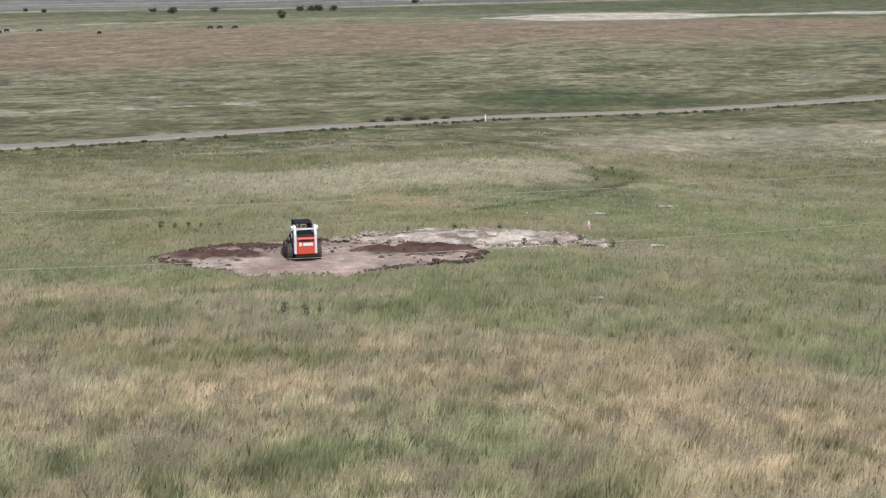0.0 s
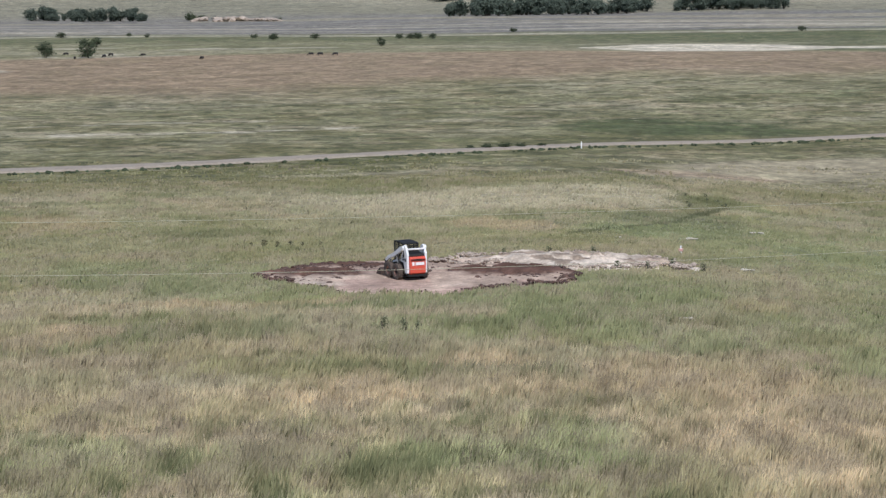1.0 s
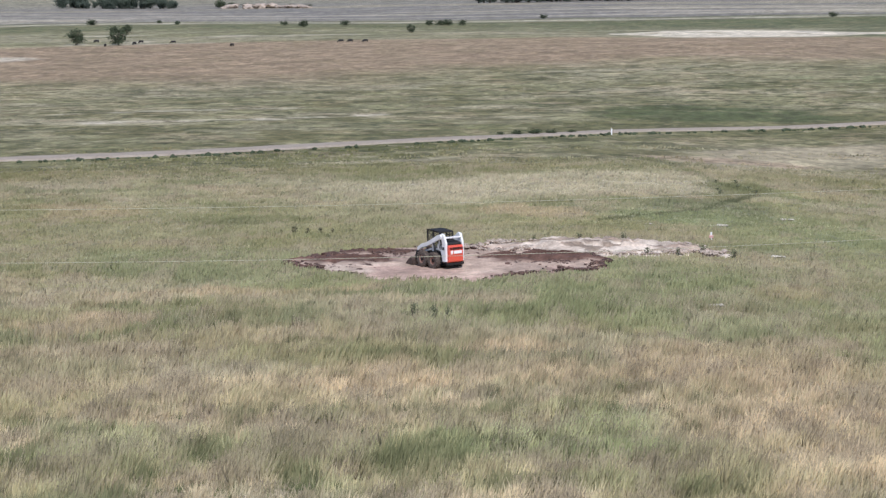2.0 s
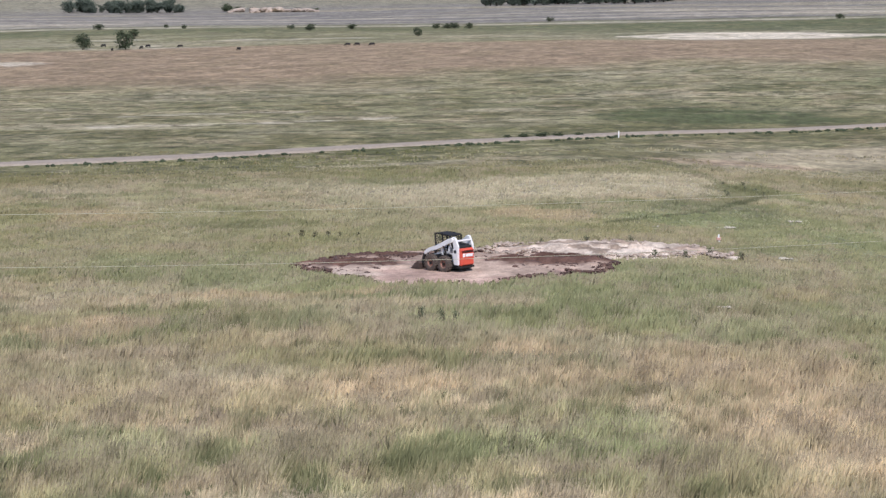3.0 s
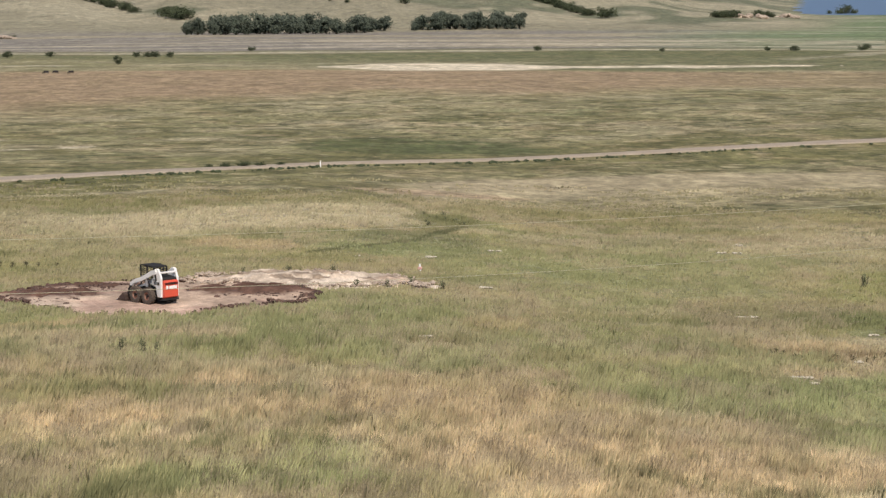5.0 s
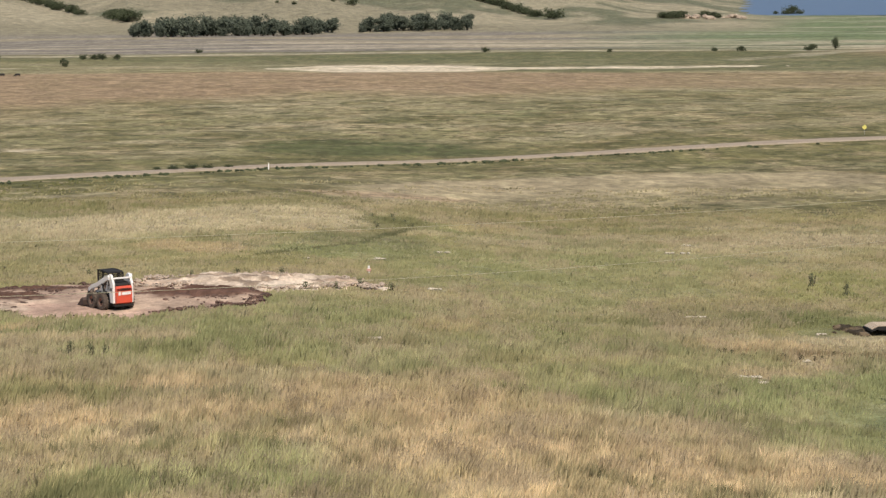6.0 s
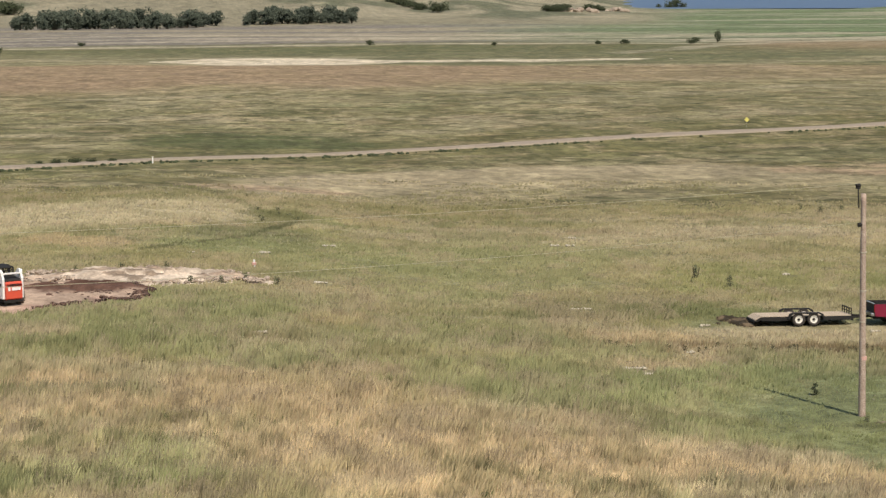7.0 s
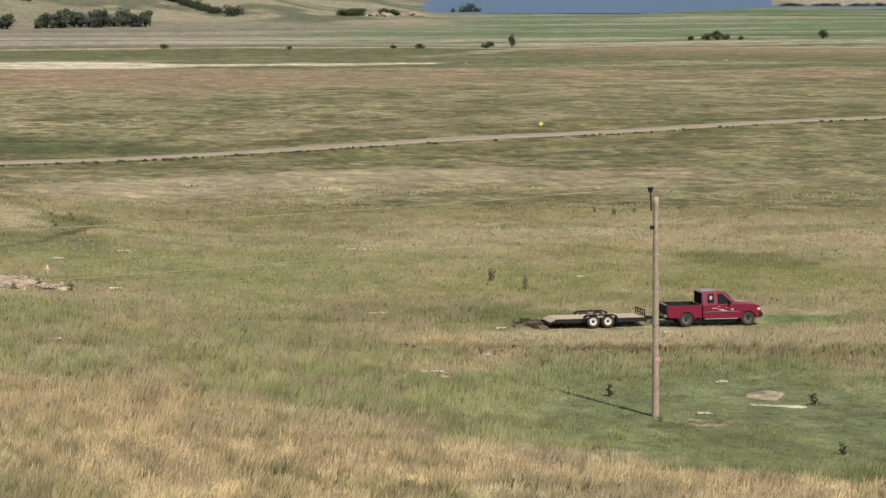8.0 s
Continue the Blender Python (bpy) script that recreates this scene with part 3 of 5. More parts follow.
def berm(x, y):
    left = np.exp(-((x + 12.2) / 2.6) ** 2 - ((y - 124.0) / 1.9) ** 2)
    right = np.exp(-((x + 1.2) / 4.0) ** 2 - ((y - 124.8) / 2.0) ** 2)
    rim = np.exp(-((pad_edge(x, y) - 0.97) / 0.05) ** 2) * np.clip(0.25 + 3.0 * (fractal(x, y, 2.6, 511) - 0.5), 0, 0.8)
    back = np.exp(-((x + 10) / 4.5) ** 2 - ((y - 127.6) / 0.9) ** 2) * 0.7
    return np.clip((left + right) * (0.55 + 0.9 * fractal(x * 0.5, y, 1.0, 371)) + rim + back, 0, 1)


def pad_colour(x, y):
    c = np.zeros(x.shape + (3,)) + np.array((0.42, 0.315, 0.235))
    c = lay(c, (0.49, 0.395, 0.305), sstep(0.42, 0.7, fractal(x * 0.5, y, 3, 121)) * (1 - sstep(121, 125, y)))
    c = lay(c, (0.36, 0.245, 0.19), sstep(0.5, 0.7, fractal(x, y, 2.2, 131)) * 0.7)
    return lay(c, (0.105, 0.06, 0.044), sstep(0.22, 0.62, berm(x, y) + 0.35 * (fractal(x * 0.6, y, 0.8, 531) - 0.5)))


def sand_colour(x, y):
    c = np.zeros(x.shape + (3,)) + np.array((0.52, 0.435, 0.34))
    c = lay(c, (0.38, 0.285, 0.21), sstep(0.48, 0.6, fractal(x * 0.5, y, 1.3, 141)) * 0.85)
    c = lay(c, (0.66, 0.575, 0.46), sstep(0.5, 0.6, fractal(x * 0.5, y, 2.2, 521)) * (1 - sstep(129, 131.5, y)) * 0.45)
    c = lay(c, (0.20, 0.15, 0.105), sstep(0.52, 0.58, fractal(x * 0.6, y, 0.75, 523)) * 0.8)
    return lay(c, (0.21, 0.20, 0.11), sstep(0.55, 0.62, fractal(x * 0.5, y, 2.0, 151)) * sstep(130.5, 133, y) * 0.8)


def build_bare_ground():
    bare_patch("dirt_pad", pad_edge, -16, 3, 114.5, 132.5, pad_colour,
               lambda x, y: 0.42 * berm(x, y) * (0.6 * fractal(x, y, 0.8, 161) + 0.5 * sstep(0.45, 0.58, fractal(x * 0.7, y, 0.55, 163))) + 0.06 * fractal(x, y, 1.2, 171),
               "freshly scraped reddish-brown dirt pad in the grass", "dirt")
    bare_patch("sand_spoil", sand_edge, -8, 12, 124.5, 137, sand_colour,
               lambda x, y: (1 - sstep(0.3, 1.0, sand_edge(x, y))) * (0.25 * fractal(x, y, 1.3, 181) + 0.2 * sstep(0.42, 0.5, fractal(x * 0.6, y, 0.8, 185)) + 0.25 * np.abs(fractal(x, y, 0.45, 187) - 0.5)) + 0.08,
               "low ridge of pale sandy spoil beside the dirt pad", "sand")
    tan = lambda x, y: lay(np.zeros(x.shape + (3,)) + np.array((0.37, 0.315, 0.225)), (0.25, 0.225, 0.14), sstep(0.45, 0.65, fractal(x, y, 0.5, 381)))
    white = lambda x, y: lay(np.zeros(x.shape + (3,)) + np.array((0.52, 0.47, 0.37)), (0.3, 0.28, 0.17), sstep(0.5, 0.65, fractal(x, y, 0.4, 383)))
    soil = lambda x, y: lay(np.zeros(x.shape + (3,)) + np.array((0.245, 0.215, 0.14)), (0.11, 0.1, 0.055), sstep(0.45, 0.6, fractal(x, y, 0.5, 385)))
    mud = lambda x, y: lay(np.zeros(x.shape + (3,)) + np.array((0.16, 0.12, 0.075)), (0.05, 0.04, 0.025), sstep(0.45, 0.55, fractal(x, y, 0.4, 425)))
    bare_patch("earth_mound", lambda x, y: np.hypot((x - 37.3) / 0.85, (y - 93.4) / 0.75) + (fractal(x, y, 0.7, 387) - 0.5) * 2.6, 35.4, 39.2, 91.4, 95.4, tan,
               lambda x, y: 0.05 * fractal(x, y, 0.5, 389) + 0.12 * np.exp(-((x - 37.4) ** 2 + (y - 93.6) ** 2)), "low mound of tan earth near the pole", "mound", 0.04, 0.06)
    bare_patch("gravel_streak", lambda x, y: np.hypot((x - 37.0 + 0.45 * (y - 90.8)) / 0.95, (y - 90.8 + 0.55 * (x - 37)) / 0.3) + (fractal(x, y, 0.5, 391) - 0.5) * 1.6, 35.0, 39.0, 88.8, 93.0, white,
               lambda x, y: 0.03 * fractal(x, y, 0.3, 393), "streak of whitish gravel beside the earth mound", "gravel", 0.03, 0.06)
    bare_patch("turned_soil", lambda x, y: np.hypot((x - 32.2) / 1.0, (y - 88.0) / 0.9) + (fractal(x, y, 0.55, 395) - 0.5) * 3.4, 30.2, 34.4, 85.8, 90.0, soil,
               lambda x, y: 0.05 * fractal(x, y, 0.35, 397), "patchy turned soil at the foot of the pole", "soil", 0.04, 0.055)
    bare_patch("turned_soil", lambda x, y: np.hypot((x - 33.2) / 1.0, (y - 116.2) / 1.3) + (fractal(x, y, 0.6, 421) - 0.5) * 2.2, 31.2, 36.0, 112.8, 119.6, mud,
               lambda x, y: 0.16 * fractal(x, y, 0.45, 423), "dark turned soil behind the trailer", "soil", 0.06, 0.09)
    rng = np.random.RandomState(5)
    x, y = rng.uniform(-16, 3.2, 60000), rng.uniform(115, 131, 60000)
    ok = (pad_edge(x, y) < 1.03) & (rng.rand(60000) < 0.002 + 0.4 * berm(x, y) ** 1.6) & ~((np.abs(x + 6.6) < 3.2) & (np.abs(y - 121.2) < 3.4))
    x, y = x[ok][:3600], y[ok][:3600]
    size = rng.uniform(0.03, 0.09, len(x)) * np.where(rng.rand(len(x)) < 0.08, 1.9, 1.0)
    tagged(rubble("dirt_clods", np.stack([x, y, ground_z(x, y) + 0.09 + 0.18 * berm(x, y) * fractal(x, y, 0.8, 161), size * rng.uniform(1, 2.2, len(x)), size, size * rng.uniform(0.5, 0.9, len(x))], 1), 6, 0.4, MAT_CLOD),
           "heaps of dark moist earth clods on the pad", "clods", kind="stuff")
    x, y = rng.uniform(-6.5, 10.5, 12000), rng.uniform(126, 135, 12000)
    ok = (sand_edge(x, y) < 0.98) & (fractal(x, y, 1.8, 191) > 0.47)
    x, y = x[ok][:1500], y[ok][:1500]
    size = rng.uniform(0.03, 0.13, len(x))
    tagged(rubble("sand_lumps", np.stack([x, y, ground_z(x, y) + 0.16 + size * 0.3, size * rng.uniform(1, 2.2, len(x)), size, size * rng.uniform(0.5, 0.9, len(x))], 1), 7, 0.35, MAT_SANDLUMP),
           "broken lumps of pale dry sandy soil", "sand", kind="stuff")


def build_pebbles():
    """Pale bits of stone strewn over the mown grass round the pole."""
    rng = np.random.RandomState(17)
    x, y = rng.normal(34.5, 3.6, 1500), rng.normal(89, 4.2, 1500)
    ok = (fractal(x, y, 2.4, 541) > 0.53) & (np.hypot(x - 30.8, y - 89.9) > 0.4)
    x, y = x[ok][:70], y[ok][:70]
    size = rng.uniform(0.015, 0.045, len(x))
    tagged(rubble("pebbles", np.stack([x, y, ground_z(x, y) + 0.05, size * rng.uniform(1, 2.4, len(x)), size, size * 0.5], 1), 18, 0.35, MAT_SANDLUMP),
           "pale bits of stone strewn on mown grass", "pebbles", kind="stuff")


STONES = [(25.6, 121.8, 0.65), (41, 134, 0.38), (30.9, 151, 0.4), (30, 151.4, 0.4), (32, 156, 0.45), (14.2, 148.7, 0.55), (9.5, 142.9, 0.7),
          (12, 129, 0.6), (24.1, 102.6, 0.7), (24.4, 101, 0.3), (36.4, 97.1, 0.45), (39, 111.7, 0.4), (30.8, 115.2, 0.35), (28, 107, 0.3),
          (33, 89.8, 0.4), (7, 108, 0.4), (5, 142, 0.25)]


def build_grass():
    rng = np.random.RandomState(11)
    # single blades everywhere, and tufts that share a growth and a height
    n, m, per = 420000, 62000, 13
    d = np.concatenate([62 * (188 / 62) ** rng.rand(n), 62 * (184 / 62) ** rng.rand(m)])
    az = np.radians(rng.uniform(-15.4, 25.6, n + m))
    x, y = d * np.sin(az), d * np.cos(az)
    tone = 1 + 1.5 * (fractal(x * 1.4, y * 0.7, 0.75, 501) - 0.5) + rng.normal(0, 0.06, n + m)
    vigour = 1.05 + 1.1 * (fractal(x * 1.4, y * 0.7, 0.9, 503) - 0.5) + rng.uniform(-0.15, 0.15, n + m)
    seedy = (0.5 + 2.4 * (fractal(x, y * 0.6, 1.6, 505) - 0.5) + rng.uniform(-0.22, 0.22, n + m)).clip(0, 1)
    tuft = np.concatenate([np.arange(n), np.repeat(np.arange(n, n + m), per)])
    x, y, d, tone, vigour, seedy = x[tuft], y[tuft], d[tuft], tone[tuft], vigour[tuft], seedy[tuft]
    clump = tuft >= n
    spread = np.where(clump, 0.115 * (0.6 + d / 200), 0.0)
    x, y = x + rng.normal(0, 1, len(x)) * spread, y + rng.normal(0, 1, len(x)) * spread
    n = len(x)
    mown = np.exp(-(((x - 35) / 12.5) ** 2 + ((y - 88.5) / 11.5) ** 2) ** 2) + np.exp(-(((x - 40) / 11) ** 2 + ((y - 115.6) / 3.6) ** 2) ** 4)
    mown = np.clip(mown + 0.4 * np.exp(-(((x - 9) / 6) ** 2 + ((y - 148) / 8) ** 2) ** 2), 0, 1)
    thick = fractal(x, y, 2.4, 201) * 0.6 + fractal(x, y, 9, 203) * 0.4
    keep = ~cut_away(x, y) & (off_road(x, y) > 4.2) & (rng.rand(n) < np.clip(0.4 + 1.2 * (thick - 0.25), 0, 1) * (1 - 0.15 * mown))
    for sx, sy, w in STONES:
        keep &= ((x - sx) / (w + 0.15)) ** 2 + ((y - sy + 0.5) / (w * 0.5 + 0.7)) ** 2 > 1
    keep &= ~(clump & (mown > 0.5) & (seedy > 0.25))
    x, y, d, mown, thick, tone, vigour, seedy, clump = [v[keep] for v in (x, y, d, mown, thick, tone, vigour, seedy, clump)]
    n = len(x)
    tall = (0.14 + 0.36 * thick) * rng.uniform(0.55, 1.25, n) * (1 - 0.72 * mown) * np.where(clump, 1.35 * vigour, 0.85) * (1 - 0.62 * sstep(80, 135, d)) * (1 + 0.4 * rank(x, y) * (1 - np.clip(mown, 0, 1)))
    wide = rng.uniform(0.022, 0.056, n) * (0.6 + d / 150) * (1 - 0.3 * mown)
    face = rng.uniform(-0.9, 0.9, n)
    lean, way = rng.uniform(0.1, 0.7, n) * tall, rng.normal(0.3, 0.9, n)
    z = ground_z(x, y) - 0.03
    base = np.stack([x, y, z], 1)
    side = np.stack([np.cos(face) * wide, np.sin(face) * wide, np.zeros(n)], 1)
    tip = base + np.stack([lean * np.cos(way), lean * np.sin(way), tall + 0.03], 1)
    co = np.stack([base - side, base + side, tip], 1).reshape(-1, 3)
    rgb = growth(x, y) * (rng.uniform(0.95, 1.06, n) * np.where(clump, 1.12 + (tone - 1) * (1.3 - 0.5 * sstep(74, 90, d) - 0.55 * sstep(85, 130, d)), 1.02 + 0.5 * (tone - 1) * (1 - 0.6 * sstep(85, 130, d))))[:, None] * (1 + rng.uniform(-0.03, 0.03, (n, 3)))
    rgb = rgb * (1 + 0.13 * (1 - sstep(78, 108, d)))[:, None]
    dry = (0.75 * np.clip((seedy - 0.72) * 5, 0, 1) * (1 - np.clip(mown, 0, 1)))[:, None]
    rgb = rgb * (1 - 0.6 * dry) + np.array((0.44, 0.36, 0.245)) * 0.6 * dry
    lush = (np.clip((0.25 - seedy) * 6, 0, 1) * clump * (0.22 + (0.35 - 0.2 * sstep(0, 8, x)) * (1 - sstep(74, 92, d))))[:, None]
    rgb = rgb * (1 - lush) + np.array((0.125, 0.15, 0.062)) * lush
    # seed heads on the riper tufts
    ripe = np.nonzero(clump & (seedy > 0.55) & (d < 135) & (mown < 0.3) & (rng.rand(n) < 0.35 + 0.3 * (1 - sstep(75, 95, d))))[0]
    k = len(ripe)
    up, out = tip[ripe] - base[ripe], side[ripe]
    up = up / np.linalg.norm(up, axis=1)[:, None] * rng.uniform(0.05, 0.10, k)[:, None]
    out = out / np.linalg.norm(out, axis=1)[:, None] * (rng.uniform(0.011, 0.02, k) * (0.6 + d[ripe] / 150))[:, None]
    for sign in (-1, 1):
        co = np.concatenate([co, np.stack([tip[ripe] - 0.6 * up, tip[ripe] + sign * out, tip[ripe] + up][::sign], 1).reshape(-1, 3)])
    straw = growth(x[ripe], y[ripe]) * 0.45 + np.array((0.44, 0.365, 0.255)) * 0.45
    straw = straw * (tone[ripe].clip(0.8, 1.25) * rng.uniform(0.9, 1.12, k))[:, None]
    rgb = np.concatenate([rgb, straw, straw])
    n += 2 * k
    # broad low tussocks out over the pasture
    m, per = 20000, 7
    d = 74 * (208 / 74) ** rng.rand(m) ** 0.9
    az = np.radians(rng.uniform(-15.4, 25.6, m))
    x, y = d * np.sin(az), d * np.cos(az)
    ok = ~cut_away(x, y) & (off_road(x, y) > 5) & (np.exp(-(((x - 40) / 11) ** 2 + ((y - 115.6) / 3.6) ** 2) ** 4) < 0.3)
    lawn = np.exp(-(((x - 35) / 12.5) ** 2 + ((y - 88.5) / 11.5) ** 2) ** 2)
    ok &= (((d > 98) & (fractal(x, y, 14, 401) + 0.25 * rng.rand(m) > 0.52)) | (lawn > 0.5)) & ~((lawn > 0.1) & (lawn < 0.5)) & (fractal(x, y, 16, 431) > 0.30 + 0.22 * sstep(200, 270, d))
    lawn = lawn[ok]
    x, y, d = x[ok], y[ok], d[ok]
    m = len(x)
    kind = rng.rand(m) * (1 - 0.35 * sstep(220, 280, d)) + (fractal(x, y, 9, 403) - 0.5) * 1.2
    own = growth(x, y) * rng.normal(1.0, 0.12, m)[:, None]
    own = np.where((kind < 0.5)[:, None], own * 0.62 + np.array((0.135, 0.15, 0.065)) * 0.38, np.where((kind < 0.9)[:, None], own * 0.75 + np.array((0.47, 0.42, 0.28)) * 0.25, own * 0.7 + np.array(BROWN) * 0.3))
    size = (d / 170) ** 0.8 * rng.uniform(0.5, 1.3, m) * (1 - 0.62 * (lawn > 0.5)) * (1 - 0.2 * sstep(200, 290, d))
    own = own * (1 - 0.22 * (lawn > 0.5))[:, None]
    x, y, d, size, own = [np.repeat(v, per, 0) for v in (x, y, d, size, own)]
    m = len(x)
    x, y = x + rng.normal(0, 0.30, m) * size, y + rng.normal(0, 0.30, m) * size
    wide, tall, face, way = rng.uniform(0.05, 0.13, m) * size, rng.uniform(0.08, 0.24, m) * size ** 0.6, rng.uniform(-0.8, 0.8, m), rng.uniform(-0.6, 2.6, m)
    base = np.stack([x, y, ground_z(x, y) - 0.03], 1)
    side = np.stack([np.cos(face) * wide, np.sin(face) * wide, np.zeros(m)], 1)
    tip = base + np.stack([0.6 * tall * np.cos(way), 0.6 * tall * np.sin(way), tall], 1)
    co = np.concatenate([co, np.stack([base - side, base + side, tip], 1).reshape(-1, 3)])
    rgb = np.concatenate([rgb, own * rng.uniform(0.85, 1.2, m)[:, None]])
    n += m
    # tall separate clumps, rank green or straw, on the near slope
    m, per = 9000, 18
    d = 64 * (90 / 64) ** rng.rand(m)
    az = np.radians(rng.uniform(-15.4, 14, m))
    x, y = d * np.sin(az), d * np.cos(az)
    lush = fractal(x * 0.6, y, 5, 551)
    ok = rng.rand(m) < np.clip(0.10 + 2.2 * (lush - 0.5), 0.06, 0.55) * (1 - 0.75 * sstep(2, 9, x)) * (1 - sstep(78, 88, d))
    x, y, lush = x[ok], y[ok], lush[ok]
    m = len(x)
    green = (rng.rand(m) < 0.25 + 2.6 * (lush - 0.42))[:, None]
    own = np.where(green, np.array((0.12, 0.145, 0.06)), np.array((0.42, 0.35, 0.24))) * rng.uniform(0.8, 1.2, m)[:, None]
    height, reach = rng.uniform(0.32, 0.58, m), rng.uniform(0.06, 0.15, m)
    x, y, own, height, reach = [np.repeat(v, per, 0) for v in (x, y, own, height, reach)]
    m = len(x)
    x, y = x + rng.normal(0, 1, m) * reach, y + rng.normal(0, 1, m) * reach
    wide, tall, face, way = rng.uniform(0.011, 0.024, m), height * rng.uniform(0.55, 1.1, m), rng.uniform(-0.8, 0.8, m), rng.normal(0.3, 1.0, m)
    base = np.stack([x, y, ground_z(x, y) - 0.03], 1)
    side = np.stack([np.cos(face) * wide, np.sin(face) * wide, np.zeros(m)], 1)
    tip = base + np.stack([0.4 * tall * np.cos(way), 0.4 * tall * np.sin(way), tall], 1)
    co = np.concatenate([co, np.stack([base - side, base + side, tip], 1).reshape(-1, 3)])
    rgb = np.concatenate([rgb, own * rng.uniform(0.85, 1.15, m)[:, None]])
    n += m
    me = bpy.data.meshes.new("pasture_grass")
    me.vertices.add(3 * n)
    me.vertices.foreach_set("co", co.ravel())
    me.loops.add(3 * n)
    me.loops.foreach_set("vertex_index", np.arange(3 * n, dtype=np.int32))
    me.polygons.add(n)
    me.polygons.foreach_set("loop_start", np.arange(0, 3 * n, 3, dtype=np.int32))
    me.update(calc_edges=True)
    me.materials.append(MAT_BLADE)
    colour_mesh(me, np.repeat(rgb, 3, 0))
    tagged(new("pasture_grass", me), "knee-high dry and green prairie grass", "grass", kind="stuff")


def build_road():
    pts = [Vector((x, y, 0)) for x, y in ROAD]
    line = []
    for p, q in zip(pts, pts[1:]):
        line += [p.lerp(q, k / 12) for k in range(12)]
    line = [sum((line[min(max(i + o, 0), len(line) - 1)] for o in range(-7, 8)), Vector()) / 15 for i in range(len(line))]
    rows = []
    for i, p in enumerate(line):
        t = (line[min(i + 1, len(line) - 1)] - line[max(i - 1, 0)]).normalized()
        s = Vector((-t.y, t.x, 0))
        w = 1.7 - 0.65 * math.exp(-((p.x - 12) / 24) ** 2) + 0.16 * math.sin(i * 0.7) + 0.12 * math.sin(i * 1.9)
        row = []
        for k, h in ((-1.15, -0.15), (-0.95, 0.16), (-0.5, 0.22), (0, 0.20), (0.5, 0.22), (0.95, 0.16), (1.15, -0.15)):
            q = p + s * w * k
            row.append((q.x, q.y, float(ground_z(q.x, q.y)) + h))
        rows.append(row)
    verts = [v for r in rows for v in r]
    faces = [(i * 7 + j, i * 7 + j + 1, i * 7 + j + 8, i * 7 + j + 7) for i in range(len(rows) - 1) for j in range(6)]
    me = mesh_from("road", verts, faces, MAT_ROAD)
    tagged(new("road", me), "narrow pale gravel road across the pasture", "road", kind="structure")
    rng = random.Random(9)
    bm = bmesh.new()
    for i, p in enumerate(line[:-1]):
        t = (line[i + 1] - p).normalized()
        for k in range(7):
            if rng.random() < 0.15 + 0.7 * (math.sin(i * 0.37) * math.sin(i * 0.113 + 1) > 0):
                q = p + t * rng.uniform(0, 6) + Vector((t.y, -t.x, 0)) * rng.uniform(3.0, 4.2)
                s = rng.uniform(0.07, 0.2)
                lump(bm, (q.x, q.y, float(ground_z(q.x, q.y)) + s * 0.4), s * rng.uniform(1.2, 2.6), s, s, rng, 0.35)
    tagged(part("verge_weeds", bm, MAT_LEAF), "dark weedy clumps along the road edge", "weeds", kind="stuff")


def build_lake():
    bm = bmesh.new()
    a0, a1 = radians(8), radians(60)
    rows = [[bm.verts.new((d * math.sin(a0 + (a1 - a0) * k / 20), d * math.cos(a0 + (a1 - a0) * k / 20), -1.0)) for k in range(21)] for d in (1560, 2400, 3400, 4690)]
    for p, q in zip(rows, rows[1:]):
        for k in range(20):
            bm.faces.new((p[k], q[k], q[k + 1], p[k + 1]))
    bmesh.ops.recalc_face_normals(bm, faces=bm.faces[:])
    m = surface("lake_water", (0.085, 0.145, 0.235), (0.075, 0.13, 0.215), 0.45, scale=0.01, bump=0.3, bump_scale=0.4, gloss=0.25)
    tagged(part("water", bm, m), "calm blue lake beyond the fields", "lake", kind="structure")


build_land()
build_bare_ground()
build_pebbles()
build_road()
build_lake()
build_grass()


